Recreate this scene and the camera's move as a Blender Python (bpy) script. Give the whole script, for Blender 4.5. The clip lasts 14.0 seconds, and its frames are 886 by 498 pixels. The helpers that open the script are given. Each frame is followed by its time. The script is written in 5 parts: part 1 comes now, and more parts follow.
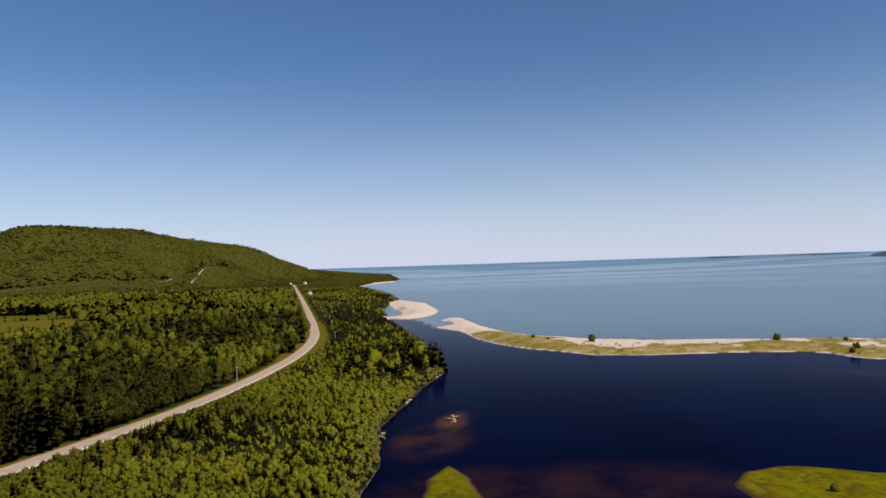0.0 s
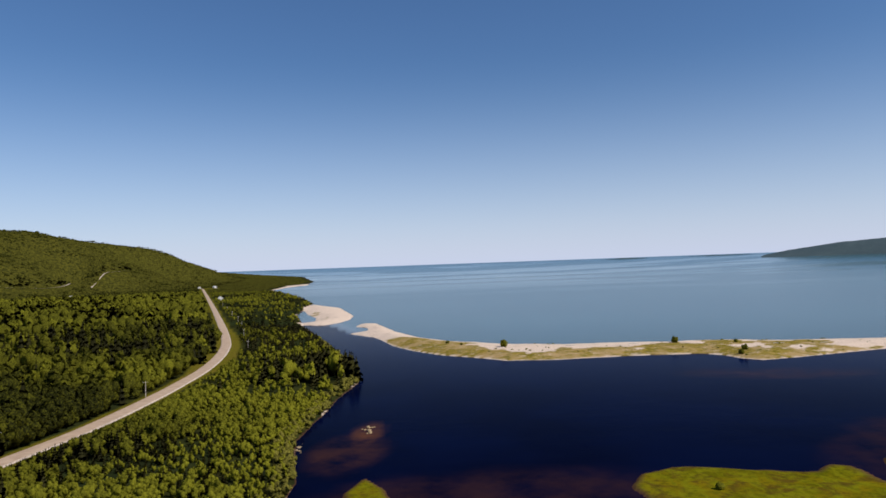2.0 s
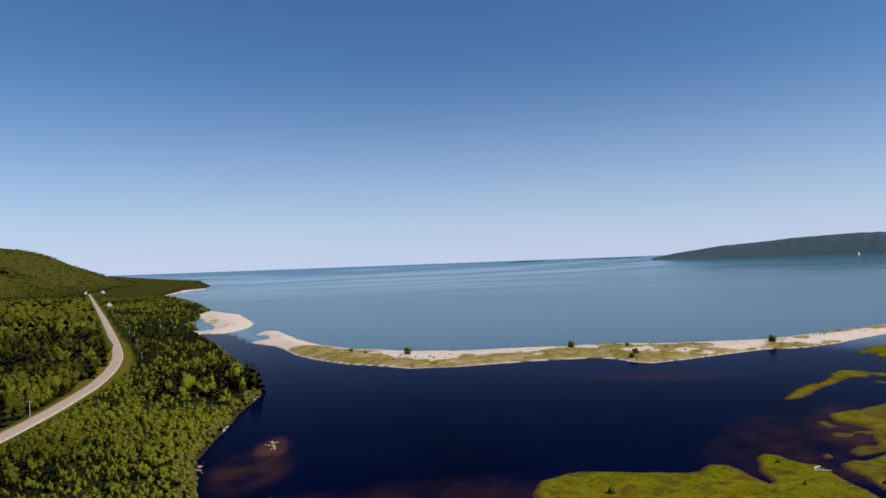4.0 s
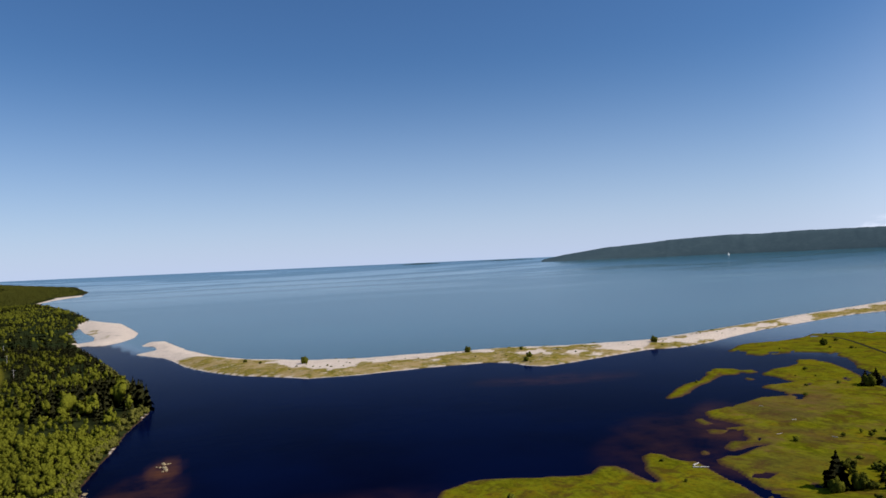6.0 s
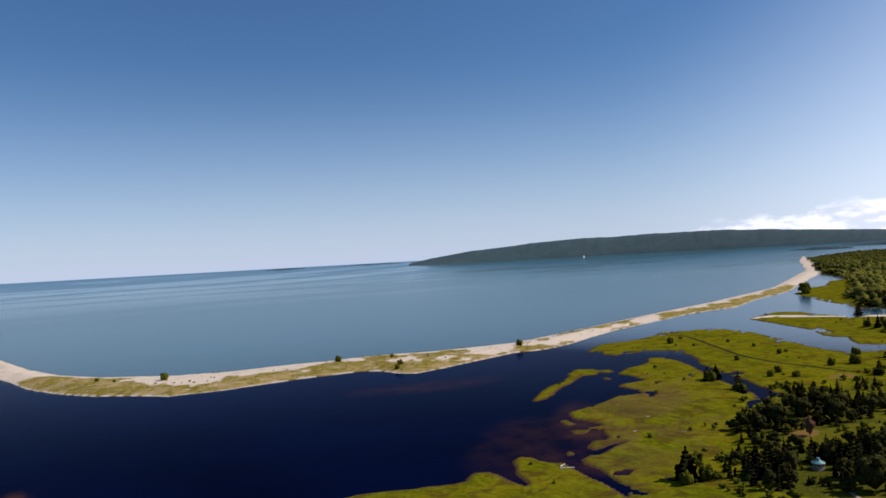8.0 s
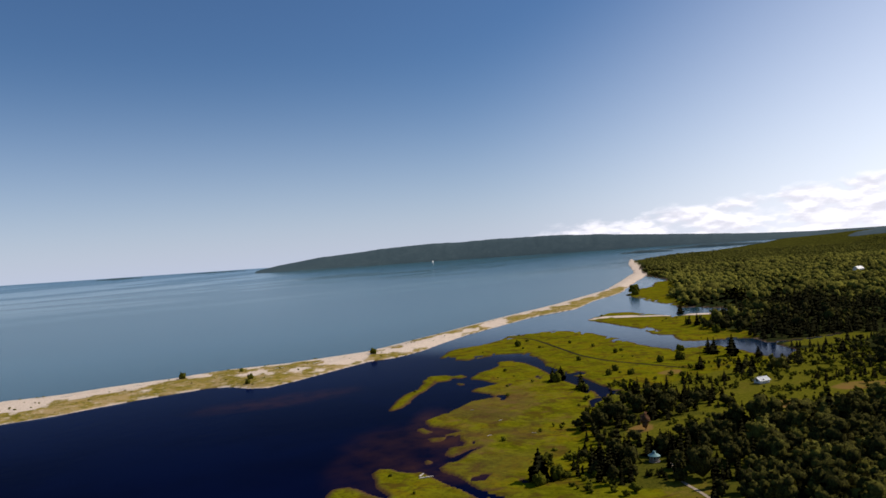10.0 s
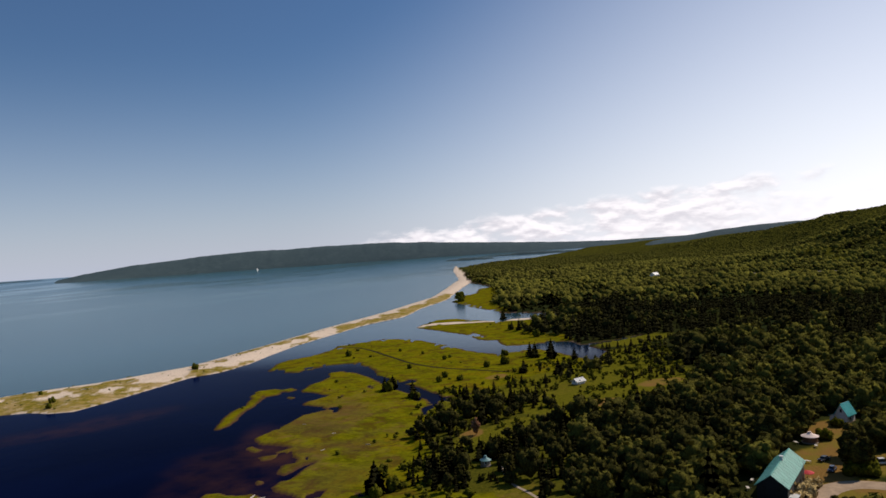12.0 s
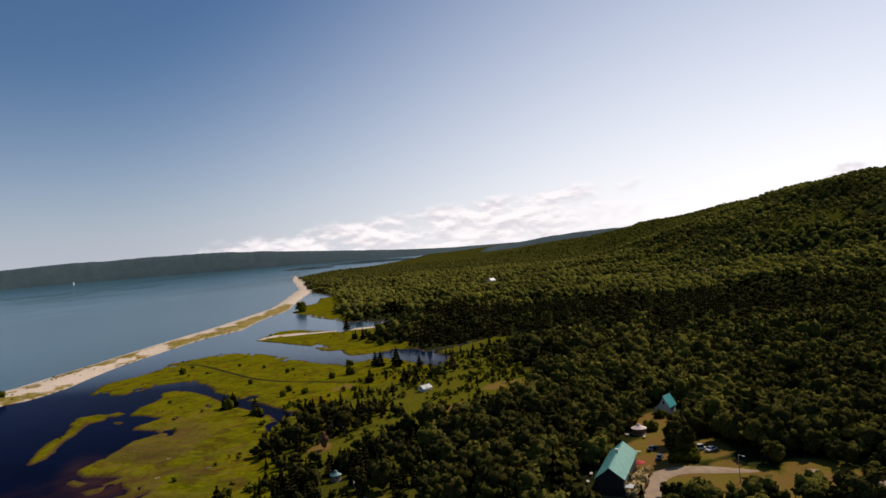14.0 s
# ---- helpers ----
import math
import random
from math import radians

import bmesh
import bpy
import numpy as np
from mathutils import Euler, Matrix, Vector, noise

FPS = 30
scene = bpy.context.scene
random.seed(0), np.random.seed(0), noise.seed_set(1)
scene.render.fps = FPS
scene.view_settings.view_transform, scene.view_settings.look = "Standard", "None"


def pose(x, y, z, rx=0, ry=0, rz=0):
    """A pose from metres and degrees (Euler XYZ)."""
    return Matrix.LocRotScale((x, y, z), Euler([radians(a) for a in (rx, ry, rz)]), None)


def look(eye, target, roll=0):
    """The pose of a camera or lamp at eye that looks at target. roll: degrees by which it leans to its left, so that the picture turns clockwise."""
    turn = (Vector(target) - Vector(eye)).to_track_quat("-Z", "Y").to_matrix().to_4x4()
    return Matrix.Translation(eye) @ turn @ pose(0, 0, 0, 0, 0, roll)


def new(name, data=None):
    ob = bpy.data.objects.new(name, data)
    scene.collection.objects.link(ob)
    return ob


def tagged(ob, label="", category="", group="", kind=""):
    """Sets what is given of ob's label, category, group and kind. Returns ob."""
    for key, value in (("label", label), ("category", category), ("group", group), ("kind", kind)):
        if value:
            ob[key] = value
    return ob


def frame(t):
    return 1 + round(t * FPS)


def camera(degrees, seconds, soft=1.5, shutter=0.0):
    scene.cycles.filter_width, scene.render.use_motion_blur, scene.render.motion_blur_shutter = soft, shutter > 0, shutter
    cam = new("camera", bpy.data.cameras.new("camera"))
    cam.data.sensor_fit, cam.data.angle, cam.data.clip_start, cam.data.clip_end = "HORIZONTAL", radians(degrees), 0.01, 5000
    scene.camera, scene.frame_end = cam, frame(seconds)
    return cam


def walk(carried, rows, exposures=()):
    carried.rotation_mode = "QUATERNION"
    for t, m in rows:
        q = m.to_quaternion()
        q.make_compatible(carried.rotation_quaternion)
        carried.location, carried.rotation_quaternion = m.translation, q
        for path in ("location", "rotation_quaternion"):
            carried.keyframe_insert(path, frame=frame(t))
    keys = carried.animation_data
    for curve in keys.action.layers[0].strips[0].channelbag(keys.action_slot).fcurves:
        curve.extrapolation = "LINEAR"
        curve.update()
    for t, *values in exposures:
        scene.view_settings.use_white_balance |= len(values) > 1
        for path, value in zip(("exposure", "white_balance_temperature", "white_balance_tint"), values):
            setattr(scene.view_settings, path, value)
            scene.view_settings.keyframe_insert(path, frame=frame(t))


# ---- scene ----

FOV = 64
PATH = [  # seconds, place in metres, yaw, pitch, roll
    (0.0, 0.0, 0.0, 56.0, 0.0, 1.45, 1.8),
    (0.5, 0.08, -1.83, 57.18, -1.45, 1.41, 1.77),
    (1.0, 0.06, -3.49, 58.34, -3.29, 1.37, 1.86),
    (1.5, -0.06, -4.94, 59.47, -5.13, 1.36, 1.95),
    (2.0, -0.25, -6.23, 60.59, -6.88, 1.33, 2.05),
    (2.5, -0.52, -7.35, 61.68, -8.57, 1.29, 1.97),
    (3.0, -0.85, -8.32, 62.76, -10.59, 1.28, 1.97),
    (5.5, -3.22, -10.88, 67.69, -20.94, 1.08, 2.5),
    (6.0, -3.77, -11.0, 68.59, -23.19, 1.04, 2.59),
    (6.5, -4.31, -11.0, 69.43, -25.81, 1.0, 2.66),
    (7.0, -4.86, -10.91, 70.24, -28.31, 0.95, 2.9),
    (7.5, -5.39, -10.71, 71.01, -30.64, 0.88, 3.07),
    (8.0, -5.91, -10.4, 71.74, -33.92, 0.81, 3.18),
    (10.5, -7.81, -7.74, 74.63, -49.29, 0.44, 3.81),
    (11.0, -7.99, -7.01, 75.05, -52.86, 0.38, 3.7),
    (11.5, -8.11, -6.24, 75.42, -56.48, 0.3, 3.76),
    (12.0, -8.12, -5.45, 75.73, -59.96, 0.17, 3.84),
    (12.5, -8.04, -4.59, 75.96, -63.05, 0.1, 4.18),
    (13.0, -7.83, -3.72, 76.15, -65.95, 0.04, 4.23),
    (13.5, -7.52, -2.84, 76.27, -69.27, -0.04, 4.41),
    (14.0, -7.07, -1.95, 76.31, -72.88, -0.12, 4.54),
]
cam = camera(FOV, 14.0, soft=1.6)
walk(cam, [(t, pose(x, y, z, 90 + p, r, w)) for t, x, y, z, w, p, r in PATH],
     [(0, 0.0, 6150, 17), (5.5, -0.10, 5600, 13), (8, -0.10, 5800, 13), (11, -0.25, 6200, 15), (14, -0.35, 6450, 15)])

# ---- sky and sun ----
SUN_BEARING, SUN_HEIGHT = 124.0, 44.0   # degrees clockwise from +y, degrees up
b, e = radians(SUN_BEARING), radians(SUN_HEIGHT)
TO_SUN = Vector((math.sin(b) * math.cos(e), math.cos(b) * math.cos(e), math.sin(e)))
sun = new("sun", bpy.data.lights.new("sun", "SUN"))
sun.data.energy, sun.data.angle, sun.data.color = 4.2, radians(0.5), (1.0, 0.89, 0.72)
sun.matrix_world = look(TO_SUN * 100, (0, 0, 0))

world = bpy.data.worlds.new("sky")
scene.world = world
world.use_nodes = True


class Nodes:
    """Short hand for building a node tree."""

    def __init__(self, tree):
        self.tree = tree

    def add(self, kind, inputs=()):
        n = self.tree.nodes.new(kind)
        for k, v in dict(inputs).items():
            if isinstance(v, bpy.types.NodeSocket):
                self.tree.links.new(v, n.inputs[k])
            else:
                n.inputs[k].default_value = v
        return n

    def math(self, op, a, b=0.0, clamp=False):
        n = self.add("ShaderNodeMath", {0: a, 1: b})
        n.operation, n.use_clamp = op, clamp
        return n.outputs[0]

    def ramp(self, x, lo, hi, a=0.0, b=1.0):
        n = self.add("ShaderNodeMapRange", {"Value": x, "From Min": lo, "From Max": hi, "To Min": a, "To Max": b})
        n.interpolation_type = "SMOOTHSTEP"
        return n.outputs[0]

    def noise(self, vec, scale, detail=3.0, rough=0.55, distort=0.0):
        return self.add("ShaderNodeTexNoise", {"Vector": vec, "Scale": scale, "Detail": detail, "Roughness": rough,
                                               "Distortion": distort}).outputs[0]

    def mix(self, f, a, b):
        n = self.add("ShaderNodeMix", {0: f})
        n.data_type = "RGBA"
        for i, v in ((6, a), (7, b)):
            if isinstance(v, bpy.types.NodeSocket):
                self.tree.links.new(v, n.inputs[i])
            else:
                n.inputs[i].default_value = (*v, 1.0)
        return n.outputs[2]


def build_sky():
    nt = world.node_tree
    nt.nodes.clear()
    n = Nodes(nt)
    sky = n.add("ShaderNodeTexSky")
    sky.sky_type, sky.sun_disc, sky.sun_elevation, sky.sun_rotation = "NISHITA", False, radians(SUN_HEIGHT), radians(SUN_BEARING)
    sky.altitude, sky.air_density, sky.dust_density, sky.ozone_density = 0.0, 1.0, 0.3, 4.0
    way = n.add("ShaderNodeTexCoord").outputs["Generated"]
    xyz = n.add("ShaderNodeSeparateXYZ", {0: way})
    az = n.math("MULTIPLY", n.math("ARCTAN2", xyz.outputs[0], xyz.outputs[1]), 57.2958)
    el = n.math("MULTIPLY", n.math("ARCSINE", xyz.outputs[2]), 57.2958)
    # pale haze low over the horizon, whiter on the sun's side
    sunward = n.math("COSINE", n.math("MULTIPLY", n.math("SUBTRACT", az, SUN_BEARING), 0.0174533))
    near_sun = n.ramp(sunward, 0.2, 1.0)
    clear = n.add("ShaderNodeHueSaturation", {"Color": sky.outputs[0], "Saturation": 1.12, "Value": 1.0}).outputs[0]
    haze = n.mix(near_sun, (7.6, 8.4, 10.0), (17.5, 17.4, 17.2))
    reach = n.math("ADD", 17.0, n.math("MULTIPLY", near_sun, 34.0))
    depth = n.math("POWER", n.math("SUBTRACT", 1.0, n.math("DIVIDE", n.math("MAXIMUM", el, 0.0), reach), True), 2.0)
    clear = n.mix(n.math("MULTIPLY", depth, n.math("ADD", 0.80, n.math("MULTIPLY", near_sun, 0.12))), clear, haze)
    # a bank of fair-weather cloud low over the land to the east
    at = n.add("ShaderNodeCombineXYZ", {0: n.math("MULTIPLY", az, 0.16), 1: n.math("MULTIPLY", el, 0.42), 2: 0.0}).outputs[0]
    above = n.add("ShaderNodeVectorMath", {0: at, 1: (0.0, 0.16, 0.0)}).outputs[0]
    body, upper = n.noise(at, 1.9, 6.0, 0.56, 0.15), n.noise(above, 1.9, 6.0, 0.56, 0.15)
    low = n.math("MULTIPLY", n.ramp(az, 51, 57), n.ramp(az, 104, 76))
    top = n.add("ShaderNodeMapRange", {"Value": az, "From Min": 52.0, "From Max": 82.0, "To Min": 1.5, "To Max": 4.4}).outputs[0]
    high = n.ramp(n.math("SUBTRACT", el, top), 0.5, -0.9)
    cover = n.math("MULTIPLY", n.math("MULTIPLY", low, high), n.ramp(el, -0.6, 0.3))
    lone = n.ramp(n.math("ADD", n.math("POWER", n.math("MULTIPLY", n.math("ABSOLUTE", n.math("SUBTRACT", az, 103.0)), 0.5), 2.0), n.math("POWER", n.math("ABSOLUTE", n.math("SUBTRACT", el, 3.0)), 2.0)), 1.0, 0.2)
    cover = n.math("MAXIMUM", cover, lone)
    dens = n.ramp(n.math("ADD", body, n.math("MULTIPLY", cover, 0.26)), 0.58, 0.78)
    dens = n.math("MULTIPLY", dens, n.math("MULTIPLY", cover, 0.95), True)
    lit = n.ramp(n.math("SUBTRACT", body, upper), -0.13, 0.10)
    cloud = n.mix(lit, (10.6, 10.3, 10.6), (15.4, 14.8, 14.5))
    col = n.mix(dens, clear, cloud)
    bg = n.add("ShaderNodeBackground", {"Color": col, "Strength": 0.085})
    nt.links.new(bg.outputs[0], n.add("ShaderNodeOutputWorld").inputs[0])


build_sky()

# ---- materials ----
def material(name, build):
    m = bpy.data.materials.new(name)
    m.use_nodes = True
    m.node_tree.nodes.clear()
    n = Nodes(m.node_tree)
    m.node_tree.links.new(build(n), n.add("ShaderNodeOutputMaterial").inputs[0])
    return m


def principled(n, color, rough=0.8, bump=None, strength=0.4, distance=0.1, **more):
    p = n.add("ShaderNodeBsdfPrincipled", {"Base Color": color if isinstance(color, bpy.types.NodeSocket) else (*color, 1),
                                           "Roughness": rough})
    for k, v in more.items():
        k = k.replace("_", " ")
        if isinstance(v, bpy.types.NodeSocket):
            n.tree.links.new(v, p.inputs[k])
        else:
            p.inputs[k].default_value = v
    if bump is not None:
        bn = n.add("ShaderNodeBump", {"Height": bump, "Strength": strength, "Distance": distance})
        n.tree.links.new(bn.outputs[0], p.inputs["Normal"])
    return p.outputs[0]


def place(n):
    return n.add("ShaderNodeNewGeometry").outputs["Position"]


def attr(n, name):
    a = n.add("ShaderNodeAttribute")
    a.attribute_name = name
    return a.outputs["Fac"]


def plain(name, color, rough=0.7, vary=0.25, scale=1.5, metal=0.0, spec=0.4):
    """A surface of one colour with grain and wear at two scales."""
    def build(n):
        at = n.add("ShaderNodeTexCoord").outputs["Object"]
        f = n.math("ADD", n.math("MULTIPLY", n.noise(at, scale), 0.6), n.math("MULTIPLY", n.noise(at, scale * 9), 0.4))
        dark = tuple(c * (1 - vary) for c in color)
        lite = tuple(min(1, c * (1 + vary * 0.6)) for c in color)
        return principled(n, n.mix(n.ramp(f, 0.3, 0.7), dark, lite), rough, f, 0.2, 0.03, Metallic=metal, Specular_IOR_Level=spec)
    return material(name, build)


def ground_look(n):
    at = place(n)
    big, mid, fine = n.noise(at, 0.012, 4), n.noise(at, 0.09, 4), n.noise(at, 0.8, 4)
    cell = n.add("ShaderNodeTexVoronoi", {"Vector": at, "Scale": 0.13, "Randomness": 1.0})
    crowns = n.math("SUBTRACT", 1.0, cell.outputs["Distance"])
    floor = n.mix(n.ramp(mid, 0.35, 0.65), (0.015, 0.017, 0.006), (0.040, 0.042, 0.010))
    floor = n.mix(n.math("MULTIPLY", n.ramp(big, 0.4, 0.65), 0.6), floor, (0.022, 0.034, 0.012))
    # haze between far crowns is put into this paler ground colour
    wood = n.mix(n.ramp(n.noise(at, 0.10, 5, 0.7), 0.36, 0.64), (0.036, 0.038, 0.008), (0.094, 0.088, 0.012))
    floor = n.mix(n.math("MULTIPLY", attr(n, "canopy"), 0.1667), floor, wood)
    grass = n.mix(n.ramp(fine, 0.35, 0.65), (0.088, 0.088, 0.006), (0.142, 0.128, 0.010))
    tuft = n.noise(n.add("ShaderNodeMapping", {"Vector": at, "Scale": (1.0, 0.45, 1.0), "Rotation": (0, 0, 0.7)}).outputs[0], 0.22, 6, 0.7, 0.8)
    marsh = n.mix(n.ramp(n.noise(at, 0.035, 5, 0.65, 0.8), 0.36, 0.64), (0.098, 0.099, 0.002), (0.192, 0.145, 0.003))
    marsh = n.mix(n.ramp(tuft, 0.40, 0.62), marsh, (0.174, 0.170, 0.004))
    marsh = n.mix(n.math("MULTIPLY", n.ramp(n.noise(at, 0.10, 6, 0.7, 0.5), 0.48, 0.64), 0.8), marsh, (0.085, 0.050, 0.008))
    marsh = n.mix(n.math("MULTIPLY", n.ramp(n.noise(at, 0.55, 4, 0.7), 0.46, 0.66), 0.40), marsh, (0.030, 0.036, 0.004))
    dry = n.mix(n.ramp(mid, 0.4, 0.62), (0.22, 0.125, 0.036), (0.19, 0.14, 0.025))
    bent = n.mix(n.ramp(n.noise(at, 0.35, 5, 0.7), 0.36, 0.62), (0.135, 0.118, 0.010), (0.31, 0.225, 0.045))
    bent = n.mix(n.math("MULTIPLY", n.ramp(n.noise(at, 0.05, 5, 0.65), 0.46, 0.62), 0.75), bent, (0.43, 0.30, 0.14))
    sand = n.mix(n.ramp(fine, 0.3, 0.7), (0.60, 0.47, 0.35), (0.78, 0.65, 0.51))
    sand = n.mix(n.math("MULTIPLY", n.ramp(mid, 0.5, 0.75), 0.5), sand, (0.40, 0.32, 0.24))
    mud = n.mix(fine, (0.06, 0.03, 0.02), (0.10, 0.05, 0.03))
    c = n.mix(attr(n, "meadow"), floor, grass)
    c = n.mix(attr(n, "marsh"), c, marsh)
    speckle = n.math("SUBTRACT", n.math("ADD", n.math("MULTIPLY", n.noise(at, 0.22, 5, 0.6), 0.6), n.math("MULTIPLY", n.noise(at, 1.1, 3, 0.6), 0.4)), 0.5)
    c = n.mix(n.ramp(n.math("ADD", attr(n, "dry"), n.math("MULTIPLY", n.math("MULTIPLY", speckle, 1.8), n.ramp(attr(n, "dry"), 0.0, 0.25))), 0.0, 1.0), c, dry)
    c = n.mix(attr(n, "dune"), c, bent)
    c = n.mix(n.ramp(n.math("ADD", attr(n, "sand"), n.math("MULTIPLY", n.math("MULTIPLY", speckle, 1.7), n.ramp(attr(n, "sand"), 0.0, 0.2))), 0.20, 0.70), c, sand)
    c = n.mix(attr(n, "mud"), c, mud)
    height = n.math("ADD", n.math("MULTIPLY", n.noise(at, 1.1, 4), n.math("SUBTRACT", 0.35, n.math("MULTIPLY", attr(n, "marsh"), 0.22))), n.math("MULTIPLY", crowns, attr(n, "canopy")))
    return principled(n, c, 1.0, height, 0.9, 1.0, Specular_IOR_Level=0.0)


def water_look(n):
    at = place(n)
    sea = attr(n, "sea")
    long = n.add("ShaderNodeMapping", {"Vector": at, "Scale": (0.22, 1.0, 1.0), "Rotation": (0, 0, 0.25)}).outputs[0]
    streak = n.math("ADD", n.math("MULTIPLY", n.noise(long, 0.0016, 4, 0.5, 1.6), 0.65), n.math("MULTIPLY", n.noise(long, 0.011, 3, 0.5, 0.6), 0.35))
    open_sea = n.mix(n.ramp(streak, 0.40, 0.60), (0.018, 0.080, 0.110), (0.031, 0.110, 0.140))
    # pale sky glare on the far sea is put into the base colour
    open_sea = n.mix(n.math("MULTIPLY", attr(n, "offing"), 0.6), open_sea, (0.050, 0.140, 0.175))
    open_sea = n.mix(attr(n, "shallow"), open_sea, (0.012, 0.056, 0.058))
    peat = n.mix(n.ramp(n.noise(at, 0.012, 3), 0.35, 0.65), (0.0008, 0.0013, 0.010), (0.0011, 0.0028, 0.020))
    # blue sky reflection near the spit is put into the lagoon's colour
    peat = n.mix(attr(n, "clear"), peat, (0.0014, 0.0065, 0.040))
    peat = n.mix(n.math("MULTIPLY", attr(n, "shoal"), n.ramp(n.noise(at, 0.08, 4, 0.6), 0.2, 0.75)), peat, (0.120, 0.046, 0.018))
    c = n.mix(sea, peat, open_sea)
    ripple = n.add("ShaderNodeMapping", {"Vector": at, "Scale": (0.6, 1.0, 1.0)}).outputs[0]
    h = n.math("ADD", n.noise(ripple, 0.9, 3), n.math("MULTIPLY", n.noise(ripple, 0.12, 3), 2.0))
    slick = n.math("MULTIPLY", n.math("MULTIPLY", sea, attr(n, "offing")), n.ramp(streak, 0.47, 0.56))
    rough = n.math("SUBTRACT", n.math("ADD", n.math("MULTIPLY", sea, 0.08), 0.12), n.math("MULTIPLY", slick, 0.08))
    spec = n.math("ADD", n.math("ADD", n.math("MULTIPLY", sea, n.math("ADD", 0.48, n.math("MULTIPLY", attr(n, "offing"), 0.45))), 0.002), n.math("MULTIPLY", slick, 0.25))
    bump = n.add("ShaderNodeBump", {"Height": h, "Distance": 0.25, "Strength": n.math("ADD", n.math("MULTIPLY", sea, 0.02), 0.12)})
    p = n.add("ShaderNodeBsdfPrincipled", {"Base Color": c, "Roughness": rough, "IOR": 1.333, "Specular IOR Level": spec,
                                           "Normal": bump.outputs[0]})
    return p.outputs[0]


def leaf_look(dark, lite, through_light=0.25):
    def build(n):
        tint = attr(n, "tint")
        at = place(n)
        one = n.add("ShaderNodeObjectInfo").outputs["Random"]
        leaf = n.noise(at, 1.5, 4, 0.75)
        f = n.math("ADD", n.math("MULTIPLY", tint, 0.72), n.math("MULTIPLY", n.math("SUBTRACT", n.ramp(leaf, 0.36, 0.66), 0.30), 0.42), True)
        f = n.math("ADD", f, n.math("MULTIPLY", one, 0.10), True)
        c = n.mix(f, dark, lite)
        d = principled(n, c, 1.0, leaf, 0.8, 0.6, Specular_IOR_Level=0.0)
        tr = n.add("ShaderNodeBsdfTranslucent", {"Color": c}).outputs[0]
        return n.add("ShaderNodeMixShader", {0: through_light, 1: d, 2: tr}).outputs[0]
    return build


def road_look(n):
    at = place(n)
    c = n.mix(n.ramp(n.noise(at, 0.25, 4), 0.3, 0.7), (0.43, 0.315, 0.215), (0.53, 0.40, 0.28))
    c = n.mix(n.math("MULTIPLY", n.ramp(n.noise(at, 2.5, 4), 0.55, 0.7), 0.3), c, (0.26, 0.22, 0.19))
    return principled(n, c, 0.9, n.noise(at, 9, 3), 0.3, 0.02, Specular_IOR_Level=0.2)


def hazed_wood_look(n):
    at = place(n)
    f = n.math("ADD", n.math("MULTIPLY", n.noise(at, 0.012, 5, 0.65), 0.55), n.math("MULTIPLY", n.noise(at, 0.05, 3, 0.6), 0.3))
    # haze is put into the base colour: bluer and paler than near leaves
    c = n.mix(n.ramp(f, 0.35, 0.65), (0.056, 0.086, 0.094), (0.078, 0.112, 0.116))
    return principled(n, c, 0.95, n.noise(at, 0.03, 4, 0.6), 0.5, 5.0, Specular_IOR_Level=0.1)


GROUND = material("ground", ground_look)
WATER = material("water", water_look)
ROAD = material("worn_asphalt", road_look)
HAZED_WOOD = material("hazed_woodland", hazed_wood_look)
LEAF = material("broad_leaves", leaf_look((0.011, 0.013, 0.005), (0.214, 0.212, 0.015), 0.10))
# the same leaves with the warmer tone of backlight put into the colour
WARM_LEAF = material("warm_tone_leaves", leaf_look((0.013, 0.013, 0.008), (0.228, 0.210, 0.034), 0.10))
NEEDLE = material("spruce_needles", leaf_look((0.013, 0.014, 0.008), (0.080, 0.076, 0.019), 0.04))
BARK = plain("bark", (0.13, 0.10, 0.08), 0.9, 0.35, 3)

# ---- the plan: shorelines as short outlines fitted to the camera's view, in plan units ----
UNIT = 1.4  # metres to a unit of the plan
MAIN_WEST = [(-630, 3430), (-218, 2889), (-148, 2448), (-149, 2165), (-195, 2045), (-194, 1642), (-120, 1300), (-83, 1087),
             (-60, 930), (-58, 800), (-60, 700), (-44, 560), (-22, 430), (-8, 340), (-4, 302), (0, 274), (-8, 236), (-12, 210),
             (-17, 180), (-16, 161), (-14, 143), (-16, 125), (-12, 98), (10, 84), (50, 90)]
MAIN_EAST = [(105, 95), (128, 90), (152, 100), (165, 112), (190, 118), (216, 130), (229, 121), (266, 119), (290, 106), (303, 98),
             (330, 104), (346, 118), (366, 135), (386, 152), (390, 172), (410, 196), (440, 190), (485, 188), (505, 187), (523, 232), (520, 250), (553, 266), (600, 300), (700, 345), (904, 450), (1008, 538),
             (1559, 859), (1840, 1024), (2118, 1076), (2228, 1089), (2385, 1012), (2780, 990), (3440, 1010)]
MAIN = MAIN_WEST + MAIN_EAST + [(3600, 0), (3600, -3600), (-3600, -3600), (-3600, 3600)]
